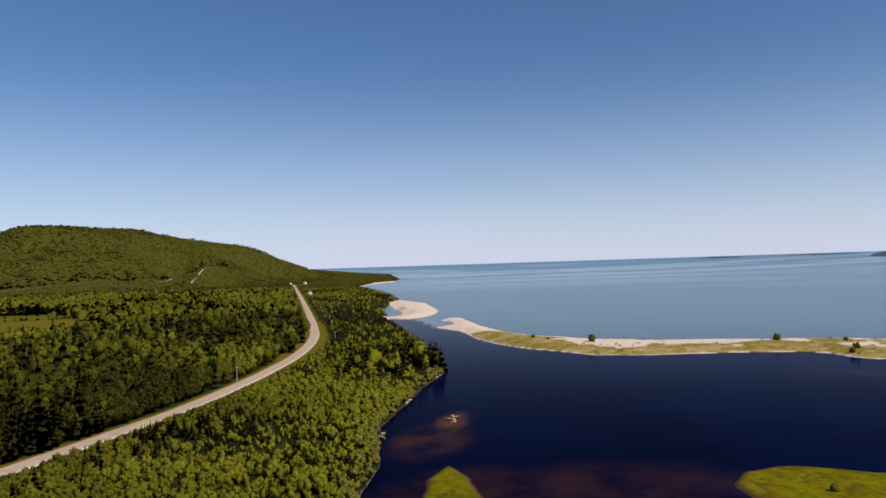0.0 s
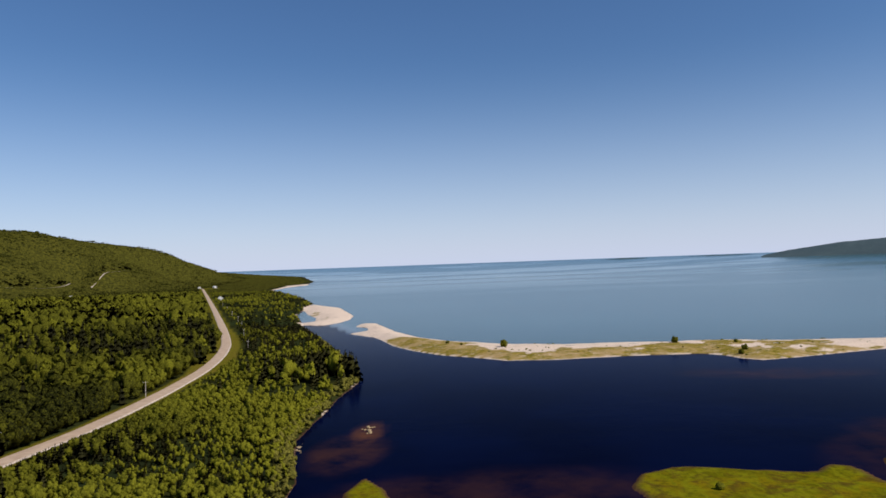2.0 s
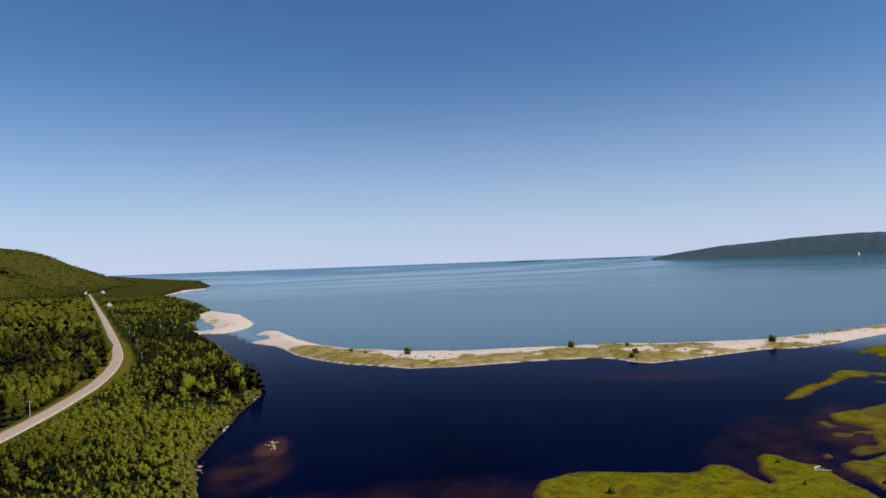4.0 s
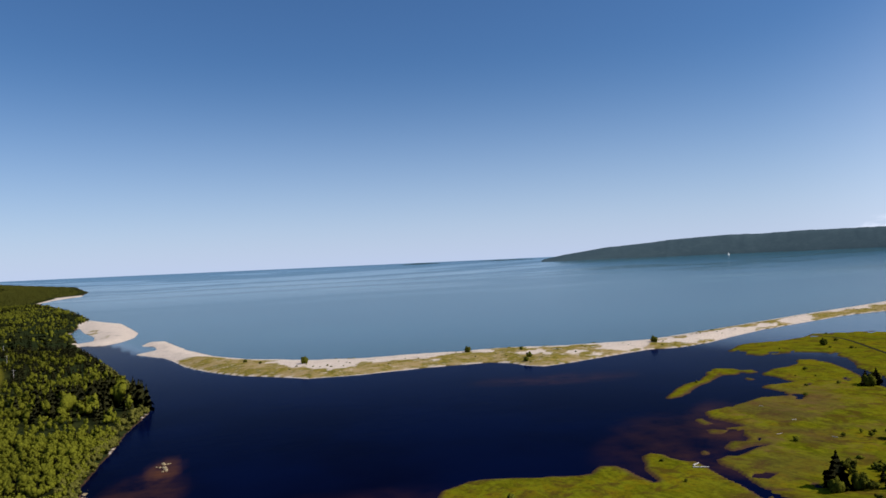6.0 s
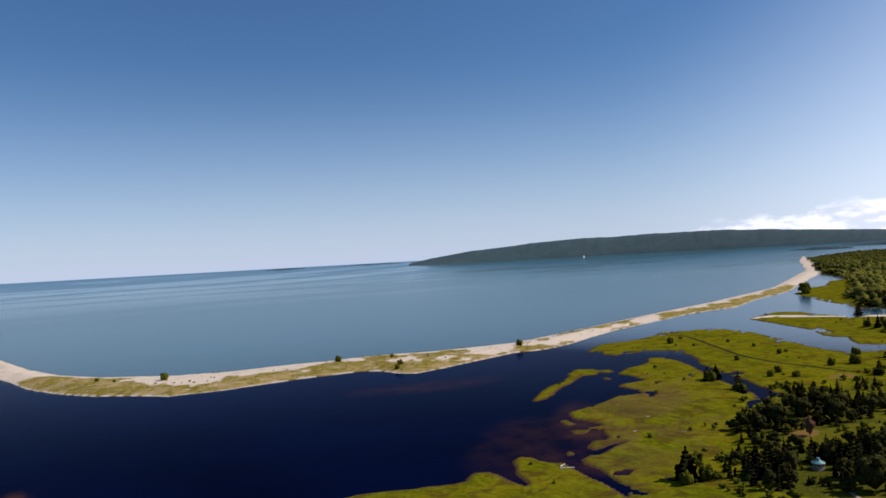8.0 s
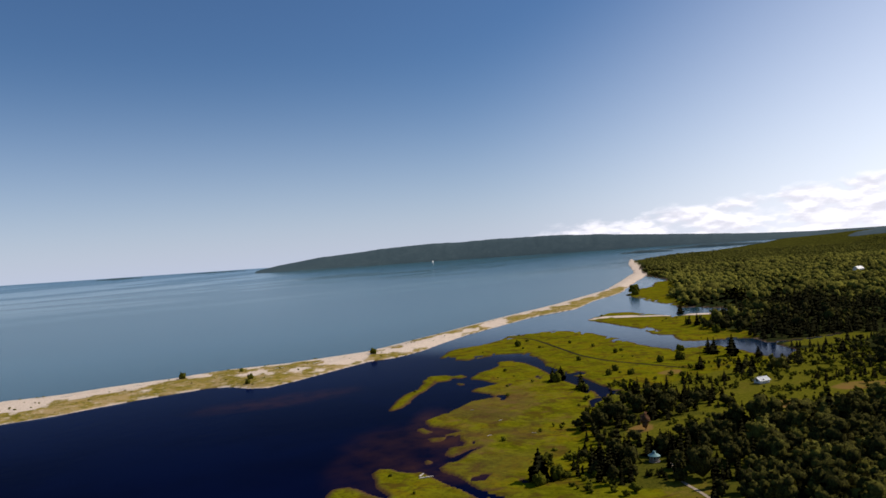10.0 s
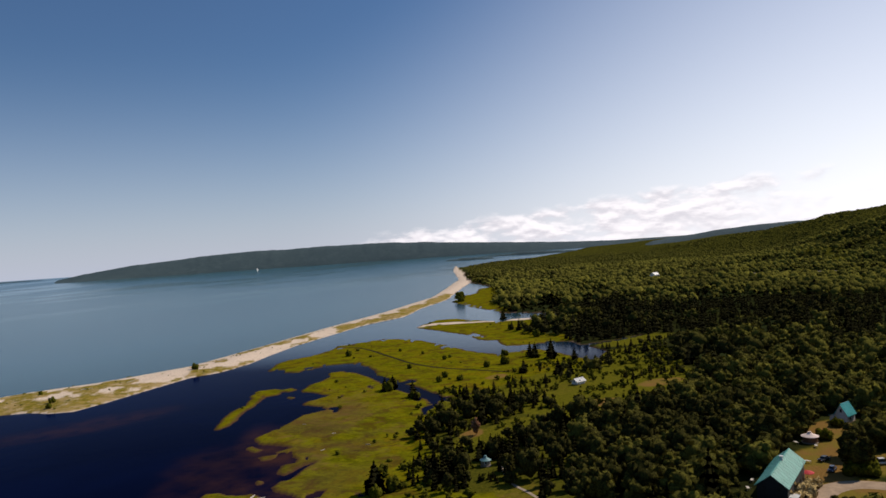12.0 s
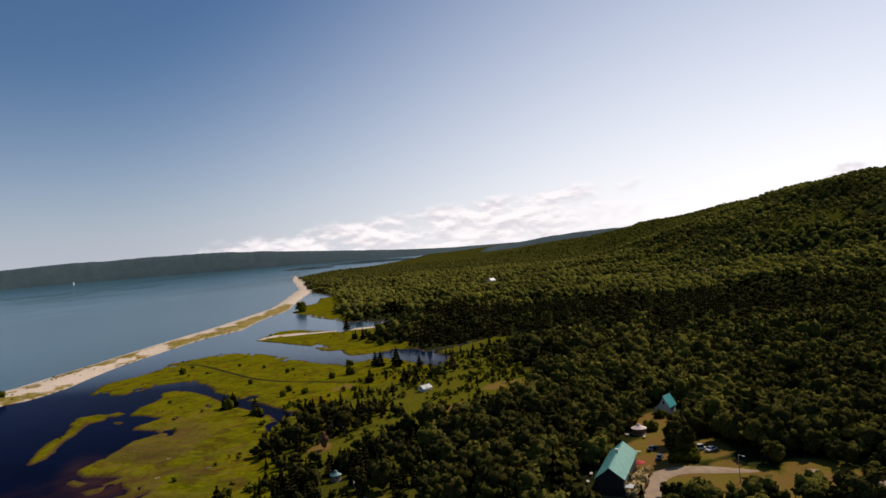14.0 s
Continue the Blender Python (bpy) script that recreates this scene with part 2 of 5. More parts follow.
SPIT = [(-8, 473), (10, 437), (18, 387), (26, 361), (38, 337), (55, 318), (64, 306), (87, 300.6), (120, 300.6), (150, 295.7),
        (156, 288), (158, 276), (163, 268.5), (175, 270), (208, 277), (233, 282), (247, 278), (270, 282), (296, 292), (338, 307.4), (446, 332),
        (500, 332), (577, 361), (674, 388), (869, 476), (1020, 540), (1559, 848), (1840, 1014), (2080, 1156),
        (2120, 1186), (1840, 1030), (1559, 874), (1128, 622), (722, 435), (551, 385), (416, 355), (345, 336), (287, 322), (261, 316), (232, 321),
        (211, 326), (184, 340), (152, 345), (122, 353), (106, 355), (82, 366), (67, 382), (51, 398), (36, 427), (24, 473), (13, 552), (2, 556), (-3, 525), (5, 514), (6, 492)]
LAGOON_SIDE, SEA_SIDE = SPIT[:29], SPIT[29:]
BAR = [(-55, 900), (-42, 855), (-21.5, 800), (-11.5, 712), (-5, 650), (-8, 604), (-16.6, 571), (-29, 552), (-45, 566), (-48, 587), (-37, 600), (-38, 640), (-50, 700), (-57, 760), (-62, 830)]
FAR_BEACH = [(-196, 1600), (-195, 2060), (-149, 2175), (-140, 2110), (-182, 1880)]
MARSHES = [
    [(-5, 116), (-4, 135), (0, 144), (3, 137), (6, 122), (2, 108)],
    # the near marsh on the lagoon's south shore, with its notched edge
    [(50, 126), (54.6, 132.8), (63, 136.6), (71.6, 133.8), (77, 131), (83, 128.3), (88.5, 126.7), (93.6, 130.2), (97, 128.6), (97.4, 125), (96.4, 120),
     (96.4, 115), (98, 115), (101, 123), (105.8, 129.6), (106.7, 131.8), (110.5, 133), (112, 130), (111, 127), (113, 122.8), (114.3, 122),
     (113, 116), (112, 110.8), (110.5, 104), (106, 92), (55, 86), (50, 110)],
    # the wide marsh between the two creeks, with fingers into the shallows
    [(206, 125), (214.7, 134.7), (221.8, 145.5), (228.5, 157), (240.5, 175), (252, 189), (258.5, 202), (262.4, 212.4), (255.4, 213.8), (240, 203.3),
     (228.5, 203), (216.8, 197.6), (215.3, 186.8), (213, 179), (202, 181), (196, 178), (195.4, 168.6), (192.6, 162), (184, 166), (174.8, 164),
     (167, 162), (159, 161), (153.7, 160.7), (148.4, 153.7), (149.4, 148), (149, 141), (143, 142), (141, 136.5), (141.3, 131.4), (138, 129.5),
     (134, 131.3), (128.6, 127.5), (128, 124.3), (131.6, 124.7), (137, 125.4), (140, 123.6), (134.8, 123.6), (128, 121), (123.3, 122),
     (119.3, 121), (117.3, 117.3), (117, 112.3), (115, 107), (112.2, 101), (125, 82), (152, 92), (190, 112)],
    [(143.5, 153.6), (146.2, 153.7), (144.7, 147.6), (141.6, 147)], [(137.9, 143.6), (141.3, 140), (139.2, 136.4), (136, 139.4)],
    [(121.6, 134.6), (123, 130), (122.8, 125), (120.2, 125.5)], [(217, 208.7), (221.8, 207), (220.7, 201.7), (214.5, 201)], [(207, 196.7), (206.5, 191.4), (203, 190.6)],
    # the long islet
    [(157.6, 183.3), (166.7, 190), (179.7, 197.6), (189.4, 201), (200.8, 208.3), (205.8, 215.7), (213, 218), (218.7, 212.4), (216.8, 205.7),
     (209, 201.7), (204.7, 204), (192.5, 198.3), (185, 194), (173.3, 187.8), (163.5, 181.7), (157.6, 181)],
    # the upper marsh
    [(220.4, 131), (229.5, 144), (238, 155), (243, 169.5), (256.5, 186.7), (275.5, 205.8), (281, 220.6), (274, 230.5), (256, 232), (251.3, 241.4), (257, 253.5),
     (274.7, 265.5), (288.5, 267.7), (300, 265), (318, 265.2), (340, 274), (356, 266), (370, 260.7), (368, 239.4), (348, 203.5), (333, 186),
     (322, 168.4), (319, 154.3), (332, 146.6), (335.5, 140.4), (325.4, 124.7), (314, 112.4), (299, 94), (240, 112), (222, 128)],
    # the north marsh
    [(428, 274.7), (446, 278), (477, 284), (485, 273), (470, 245), (459, 219.5), (470, 221), (500, 210), (443, 160), (366, 132), (355, 148.4), (343.6, 151.5),
     (336.5, 156.2), (351.6, 168.2), (366, 178.7), (367, 191.6), (388, 210.4), (408, 242.7)],
    [(112, 100), (128, 92), (130, 40), (60, 40), (55, 88), (104, 90)],
    [(633, 358), (710, 396), (760, 398), (855, 440), (904, 425), (517, 240), (568, 296)],
]
CREEKS = [([(119, 134), (117, 122), (112, 108), (111, 92)], 1.0),
          ([(281, 216), (262, 196), (240, 163), (226, 142), (210, 119), (200, 100)], 1.3),
          ([(335, 165), (344, 151), (352, 140), (347, 124), (330, 107)], 5.0), ([(348, 122), (370, 109), (388, 101)], 1.8), ([(497, 251), (490, 230), (484, 211), (500, 187)], 4.5)]
ROAD_LINE = [(-100, 80), (-93, 108), (-86, 137), (-79, 169), (-74, 193), (-70, 225), (-67, 263), (-66, 312), (-71, 378),
             (-84, 456), (-125, 650), (-223, 1097), (-411, 1948)]
LAGOON = SPIT[:25] + [(1000, 400), (500, 60), (100, 60), (-60, 60), (-90, 300), (-90, 620), (-45, 590), (-23, 549)]


def smooth_line(points, step):
    """Points along a Catmull-Rom curve, about step apart."""
    p = [np.array(q, float) for q in points]
    p = [2 * p[0] - p[1]] + p + [2 * p[-1] - p[-2]]
    out = []
    for a, b, c, d in zip(p, p[1:], p[2:], p[3:]):
        k = max(2, int(np.linalg.norm(c - b) / step))
        for i in range(k):
            t = i / k
            out.append(0.5 * (2 * b + (c - a) * t + (2 * a - 5 * b + 4 * c - d) * t * t + (3 * b - a - 3 * c + d) * t ** 3))
    out.append(p[-2])
    return np.array(out)


def line_distance(x, y, pts):
    best = np.full(x.shape, 1e18)
    for (ax, ay), (bx, by) in zip(pts[:-1], pts[1:]):
        dx, dy = bx - ax, by - ay
        t = np.clip(((x - ax) * dx + (y - ay) * dy) / (dx * dx + dy * dy + 1e-9), 0, 1)
        best = np.minimum(best, (x - ax - t * dx) ** 2 + (y - ay - t * dy) ** 2)
    return np.sqrt(best)


def inside_distance(x, y, poly):
    """Distance to the outline, positive inside it."""
    pts = list(poly) + [poly[0]]
    odd = np.zeros(x.shape, bool)
    for (ax, ay), (bx, by) in zip(pts[:-1], pts[1:]):
        if ay != by:
            odd ^= ((ay > y) != (by > y)) & (x < (bx - ax) * (y - ay) / (by - ay) + ax)
    d = line_distance(x, y, pts)
    return np.where(odd, d, -d)


def hash01(i, j, seed):
    h = (i.astype(np.int64) * 374761393 + j.astype(np.int64) * 668265263 + seed * 982451653) & 0x7FFFFFFF
    h = ((h ^ (h >> 13)) * 1274126177) & 0x7FFFFFFF
    return ((h ^ (h >> 16)) & 0xFFFF) / 65535.0


def grain(x, y, size, seed=0, octaves=3):
    """Smooth value noise about 0, of the given size in metres."""
    total, amp = 0.0, 0.5
    for o in range(octaves):
        u, v = x / size, y / size
        i, j = np.floor(u), np.floor(v)
        a, b = u - i, v - j
        a, b = a * a * (3 - 2 * a), b * b * (3 - 2 * b)
        s = seed * 17 + o
        total = total + amp * 2 * ((hash01(i, j, s) * (1 - a) + hash01(i + 1, j, s) * a) * (1 - b)
                                   + (hash01(i, j + 1, s) * (1 - a) + hash01(i + 1, j + 1, s) * a) * b - 0.5)
        size, amp = size / 2, amp / 2
    return total


def step(x, lo, hi):
    t = np.clip((x - lo) / (hi - lo), 0, 1)
    return t * t * (3 - 2 * t)


def ridge(x, y, line):
    """Height of a hill chain: line holds (bearing, distance, height, reach towards its foot)."""
    pts = [(r * math.sin(radians(a)), r * math.cos(radians(a)), h, w) for a, r, h, w in line]
    best, gully = np.zeros(x.shape), np.clip(grain(x, y, 210, 8, 3) + 0.12, 0, 1) * 2.2
    for (ax, ay, ah, aw), (bx, by, bh, bw) in zip(pts[:-1], pts[1:]):
        dx, dy = bx - ax, by - ay
        t = np.clip(((x - ax) * dx + (y - ay) * dy) / (dx * dx + dy * dy), 0, 1)
        d = np.hypot(x - ax - t * dx, y - ay - t * dy)
        h, w = ah + (bh - ah) * t, aw + (bw - aw) * t
        k = np.clip(1 - d / w, 0, 1)
        best = np.maximum(best, h * k * k * (3 - 2 * k) - h * k * (1 - k) * np.minimum(1, 3.0 * (1 - k)) * gully)
    return best


WEST_HILLS = [(-80, 1600, 140, 600), (-45, 1900, 130, 500), (-36, 2050, 140, 480), (-33, 2080, 146, 480), (-29.5, 2150, 178, 500), (-24, 2350, 178, 500),
              (-20, 2500, 150, 450), (-16.8, 2650, 132, 400), (-14.8, 2750, 90, 330), (-12.3, 2900, 36, 260)]
EAST_HILLS = [(77.0, 3300, 2, 300), (78.2, 3050, 16, 420), (81, 2750, 30, 520), (85, 2400, 46, 420), (87, 2250, 62, 420), (90.5, 2100, 84, 440), (93.4, 2000, 93, 460), (97, 1800, 108, 500),
              (101, 1600, 110, 540), (105, 1400, 122, 600), (116, 1250, 130, 580), (140, 1150, 140, 900), (180, 1200, 140, 900), (230, 1300, 140, 900), (280, 1500, 140, 1000)]


def rim(x, y):
    """The sheet is lifted towards its rim, to meet the horizon."""
    return 2.2e-5 * np.maximum(np.hypot(x, y) - 2000, 0) ** 2


ROAD_PTS = smooth_line(ROAD_LINE, 12.0)


def ground_at(x, y):
    """Height and cover of the ground at the places given."""
    far = np.clip(np.hypot(x, y) / 300, 0.5, 4)
    wx = x + far * (1.3 * grain(x, y, 14, 1) + 1.1 * grain(x, y, 5, 2, 2))
    wy = y + far * (1.3 * grain(x, y, 14, 3) + 1.1 * grain(x, y, 5, 4, 2))
    main = inside_distance(x + 0.7 * (wx - x), y + 0.7 * (wy - y), MAIN)
    spit = np.maximum(inside_distance(0.4 * wx + 0.6 * x, 0.4 * wy + 0.6 * y, SPIT), inside_distance(x, y, BAR))
    spit = np.maximum(spit, inside_distance(x, y, FAR_BEACH))
    marsh = np.full(x.shape, -1e9)
    for m in MARSHES:
        marsh = np.maximum(marsh, inside_distance(wx, wy, m))
    land = np.maximum(np.maximum(main, spit), marsh)
    z = np.where(land > 0, 0, np.maximum(-2.5, land * 0.16))
    z = np.maximum(z, np.where(main > 0, np.minimum(main * 0.35, 0.9) + 2.6 * (1 - np.exp(-np.maximum(main, 0) / 45)), -9))
    z = np.maximum(z, np.where(spit > 0, 1.5 * step(spit, 0, 14) + 0.12 * spit.clip(0, 2) + 0.35 * grain(x, y, 9, 6) * step(spit, 3, 9), -9))
    z = np.maximum(z, np.where(marsh > 0, np.minimum(marsh * 0.5, 0.32), -9))
    inlet = line_distance(x, y, [(300, 104), (345, 111), (430, 124)])
    z = np.where(z > 0.5, 0.5 + (z - 0.5) * step(inlet, 8, 60), z)
    hills = np.maximum(ridge(x, y, WEST_HILLS), ridge(x, y, EAST_HILLS))
    z = z + np.where(main > 0, hills * step(main, 20, 300), 0)
    cut = np.zeros(x.shape)
    for pts, w in CREEKS:
        d = line_distance(wx, wy, smooth_line(pts, 6))
        cut = np.maximum(cut, 1 - step(d, w * 0.6, w * 1.3))
    broken = 1 - step(ellipse(x, y, 133, 133, 20, 12, 40), 0.5, 1.2)
    pool = (x > 116) * step(grain(x * 0.6 + y * 0.8, y * 1.6 - x * 1.2, 12, 9, 3) + 0.16 * broken, 0.30, 0.40) * np.maximum(step(-marsh, -12, -1), broken) * (marsh > 0) * (main < 4)
    z = z * (1 - cut) - 0.5 * cut - pool * 0.75 * (z < 0.6)
    road = line_distance(x, y, ROAD_PTS)
    z = z + rim(x, y)
    return dict(z=z, main=main, spit=spit, marsh=marsh, land=land, road=road, cut=cut, hills=hills)


def ellipse(x, y, cx, cy, a, b, turn=0.0):
    c, s = math.cos(radians(turn)), math.sin(radians(turn))
    u, v = ((x - cx) * c + (y - cy) * s) / a, (-(x - cx) * s + (y - cy) * c) / b
    return u * u + v * v


# open ground between the woods: centre, half sizes, turn, dryness
CLEARINGS = [(242, 84, 20, 10, -20, 0.15), (240, 57, 17, 9, -30, 0.1), (205, 71, 17, 8, -30, 0.1), (213, 69, 8, 4.5, -30, 1.0), (248, 58, 10, 5, -30, 1.0), (226, 92, 12, 5, 0, 0.2), (160, 5, 17, 8, -5, 1.0), (143, -17, 12, 8, 0, 0.8), (150, -11, 12, 5, 0, 0.8), (140, -9, 12, 7, 0, 0.8),
             (131, 61, 6, 5, 35, 0.3), (190, 3.5, 13, 5, 0, 1.0), (128, -38, 20, 7, 10, 0.8), (150, -28, 11, 8, 0, 0.8), (168, -7, 9, 6, 0, 0.8), (148, -3, 10, 6, 0, 0.9), (175, 87, 18, 6, -14, 0.1), (152, 90, 9, 3.5, 0, 0.1),
             (171, 93, 5, 3, 0, 1.0), (260, 128, 6, 3.5, 0, 1.0), (215, 108, 22, 6, -20, 0.1), (368, 98, 26, 13, -25, 0.0), (-318, 545, 115, 46, 119, 0.3), (-410, 660, 60, 26, 30, 0.15),
             (-175, 385, 30, 14, 35, 0.1), (-230, 430, 32, 13, 30, 0.1), (-150, 520, 40, 12, 20, 0.05), (-400, 1405, 60, 22, 0, 0.3), (-410, 1960, 40, 45, 0, 0.2), (885, 210, 26, 22, 0, 0.2), (-620, 1590, 70, 25, 0, 0.3)]
YARD = [(153, -4, 3.2, 8, 0), (156, 4, 10, 3.2, -6), (168, 6, 8, 2.5, 0), (146, -23, 9, 1.4, 10)]


def openness(x, y):
    """0 in the woods to 1 in the clearings, and how dry these are."""
    o, dry = np.zeros(x.shape), np.zeros(x.shape)
    wob = 0.5 * grain(x, y, 9, 21, 2)
    for cx, cy, a, b, turn, d in CLEARINGS:
        k = 1 - step(ellipse(x, y, cx, cy, a, b, turn) + wob, 0.75, 1.25)
        o, dry = np.maximum(o, k), np.maximum(dry, k * d)
    r = np.hypot(x, y)
    glade = step(grain(x + 0.5 * y, 2.2 * y - x, 95, 22, 3), 0.22, 0.34) * step(r, 330, 420) * (1 - step(r, 1100, 1300)) * np.where(x < 0, 0.9 * step(-x, 130, 190), 0.6 * step(r, 650, 800))
    return np.maximum(o, glade), dry


# two cleared lines through the woods: bearing and distance of the points
WEST_CUT = [(-36, 1650), (-32, 1692), (-29.4, 1735), (-26.5, 1789), (-24.3, 1811), (-22.5, 1841), (-21.4, 1887), (-20.4, 1975), (-19.2, 2075), (-17.9, 2144), (-16.9, 2205)]
EAST_CUT = [(82.4, 905), (86.5, 890), (91.6, 870), (95, 845)]


def beyond(x, y, cut):
    """How far past a cleared line a place lies, seen from the camera; far off beside its ends."""
    a = np.degrees(np.arctan2(x, y))
    b, r = [q[0] for q in cut], [q[1] for q in cut]
    return np.where((a > b[0]) & (a < b[-1]), np.hypot(x, y) - np.interp(a, b, r), 1e6)


def polar_sheet(name, rings, sectors, height):
    r, a = np.meshgrid(rings, np.radians(sectors), indexing="ij")
    x, y = (r * np.sin(a)).ravel(), (r * np.cos(a)).ravel()
    z, layers = height(x, y)
    n, m = len(rings), len(sectors)
    i = np.arange((n - 1) * m)
    j = np.where(i % m == m - 1, i + 1 - m, i + 1)
    quads = np.stack([i, i + m, j + m, j], 1)
    me = bpy.data.meshes.new(name)
    fill_mesh(me, UNIT * np.stack([x, y, z], 1), quads)
    for key, values in layers.items():
        me.attributes.new(key, "FLOAT", "POINT").data.foreach_set("value", values.astype(np.float32))
    return new(name, me)


def fill_mesh(me, verts, faces, smooth=True):
    """Mesh data straight from arrays; all faces have the same number of corners."""
    faces = np.asarray(faces, np.int32)
    f, c = faces.shape
    me.vertices.add(len(verts))
    me.vertices.foreach_set("co", np.asarray(verts, np.float32).ravel())
    me.loops.add(f * c)
    me.loops.foreach_set("vertex_index", faces.ravel())
    me.polygons.add(f)
    me.polygons.foreach_set("loop_start", np.arange(0, f * c, c, dtype=np.int32))
    me.polygons.foreach_set("use_smooth", np.full(f, smooth, bool))
    me.update(calc_edges=True)


OPEN_WOOD = [(112, 82), (128, 92), (160, 112), (216, 134), (270, 125), (332, 104), (352, 84), (318, 70), (268, 48), (235, 50), (205, 58), (185, 66), (168, 62), (150, 52), (130, 44), (116, 52)]


def ground_height(x, y):
    s = ground_at(x, y)
    o, dry = openness(x, y)
    edge = 5 * grain(x, y, 12, 31)
    to_sea, to_lagoon = line_distance(x, y, SEA_SIDE), line_distance(x, y, LAGOON_SIDE)
    across = np.clip(to_sea / (to_sea + to_lagoon + 1e-3), 0, 1)
    tip = step(np.hypot(x - 5, y - 500), 62, 92)
    patch = grain(x, y, 16, 41, 5) + 0.22 * grain(x, y, 3.5, 42, 2)
    # where the grass begins between the sea (0) and the lagoon (1), along the spit
    edge_at = np.interp(x, [20, 60, 80, 130, 145, 165, 185, 215, 245, 262, 400, 430, 560], [0.24, 0.40, 0.64, 0.68, 0.42, 0.45, 0.90, 0.84, 0.60, 0.92, 0.90, 0.46, 0.44])
    grassy = step(across + 0.45 * patch, edge_at - 0.08, edge_at + 0.10) * tip
    dune = (x > 165) & (x < 400)
    grassy = np.where(dune, np.maximum(grassy, step(patch + 0.7 * np.exp(-((across - 0.40) / 0.28) ** 2), 0.46, 0.60)), grassy) * tip
    bank = np.where(across > 0.5, 1.5, 0.0)
    grassy = grassy * step(s["spit"] + 0.6 * patch + bank, 0.9, 3.6) * (x < 760) * (y < 545)
    bar_grass = 0.75 * (1 - step(ellipse(x, y, -36, 660, 9, 70, 8), 0.3, 1.0)) * step(patch, -0.05, 0.25)
    on_spit = (s["spit"] > -1.5) & (s["spit"] > s["marsh"]) & (s["main"] < 6)
    grassy = np.maximum(grassy, bar_grass)
    strand = (s["main"] > -3) & (s["main"] < 0.1 + 0.45 * edge) & (s["marsh"] < 0) & (s["z"] < 1.5)
    tips = 1 - step(line_distance(x, y, [(428, 273), (447, 268), (458, 240), (468, 221), (478, 204)]) + 2 * patch, 3.0, 5.5)
    sand = np.where(on_spit, np.clip(1 - grassy, 0.2, 1), np.where(strand, 0.5, 0.0))
    sand = np.clip(np.maximum(sand, tips * (s["land"] > 0)), 0, 1)
    verge = 1 - step(s["road"] + 0.25 * edge - 3.5 * (x < 60) * step(y, 285, 330) * (1 - step(y, 430, 560)), 4.0, 6.0)
    marsh = np.where((s["marsh"] > 0) & ((s["main"] < 6 + edge) | (x < 128 + edge)), 1.0, 0.0)
    low = (s["z"] < 0.06 + rim(x, y)).astype(float)
    return s["z"], dict(sand=sand, marsh=marsh, dune=on_spit * 1.0, meadow=np.clip(np.maximum(np.maximum(o, verge), np.maximum(on_spit * 1.0, np.where(x < 195, 0.6, 1.0) * step(inside_distance(x, y, OPEN_WOOD) + edge, -3, 3))), 0, 1),
                        canopy=6.0 * step(np.hypot(x, y), 900, 1800) * (s["main"] > 20) * (1 - o),
                        dry=np.clip(dry + 0.25 * verge * (x < 60) + 0.4 * marsh * (1 - step(ellipse(x, y, 178, 142, 58, 24, 42) + 0.9 * grain(x, y, 30, 45, 4), 0.3, 1.3)) * step(grain(x, y, 11, 44, 4), -0.15, 0.25) + on_spit * (0.42 + 0.4 * step(grain(x, y, 7, 43, 3), -0.15, 0.3)), 0, 1), mud=np.maximum(np.maximum(low * (1 - 0.8 * on_spit), 0.5 * marsh * (1 - step(ellipse(x, y, 160, 138, 62, 26, 42) + 0.8 * grain(x, y, 34, 47, 4), 0.2, 1.4)) * step(grain(x, y, 12, 46, 4), -0.3, 0.25)), 0.75 * marsh * (1 - step(s["marsh"] + 0.15 * edge, 0.2, 1.5)) * (s["main"] < 0)))


def water_height(x, y):
    lagoon = inside_distance(x, y, LAGOON)
    sea = 1 - step(lagoon + 2 * grain(x, y, 30, 51), -16, -2)
    shore = np.maximum(inside_distance(x, y, SPIT), inside_distance(x, y, MAIN))
    shoal = np.zeros(x.shape)
    for cx, cy, a, b, turn, k in [(0.5, 182, 5, 14, -10, 1.0), (-4, 166, 10, 20, -10, 0.35), (150, 238, 34, 14, -20, 0.2), (118, 142, 40, 14, 40, 0.15), (150, 152, 28, 10, 45, 0.3), (140, 139, 22, 9, 45, 0.38), (118, 122, 8, 24, 5, 0.4), (25, 125, 40, 22, 0, 0.22)]:
        shoal = np.maximum(shoal, k * (1 - step(ellipse(x, y, cx, cy, a, b, turn) + 0.5 * grain(x, y, 18, 55), 0.1, 1.2)))
    # bluer by nearness to the spit, in place of a sky reflection
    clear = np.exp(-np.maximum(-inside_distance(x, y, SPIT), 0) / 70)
    shallow = sea * np.exp(-np.maximum(-shore, 0) / 100) * 0.85
    # far lagoon mixed towards sea colour and gloss, for its pale sky reflection
    sea = np.maximum(sea, 0.55 * step(x + 0.3 * y, 330, 520))
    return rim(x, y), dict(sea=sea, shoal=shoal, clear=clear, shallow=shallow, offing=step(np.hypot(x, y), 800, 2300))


FINE = np.concatenate([np.arange(-42, 118, 0.25), np.arange(118, 318, 2.5)])
COARSE = np.concatenate([np.arange(-42, 118, 0.6), np.arange(118, 318, 4.0)])
RINGS = np.concatenate([[0.5, 20, 45, 65], np.arange(80, 320, 1.6), np.geomspace(320, 700, 60), np.geomspace(715, 3500, 84)])
ground = tagged(polar_sheet("ground", RINGS, FINE, ground_height), "wooded coastal land with marsh, sand spit and hills", "ground", kind="structure")
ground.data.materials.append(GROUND)
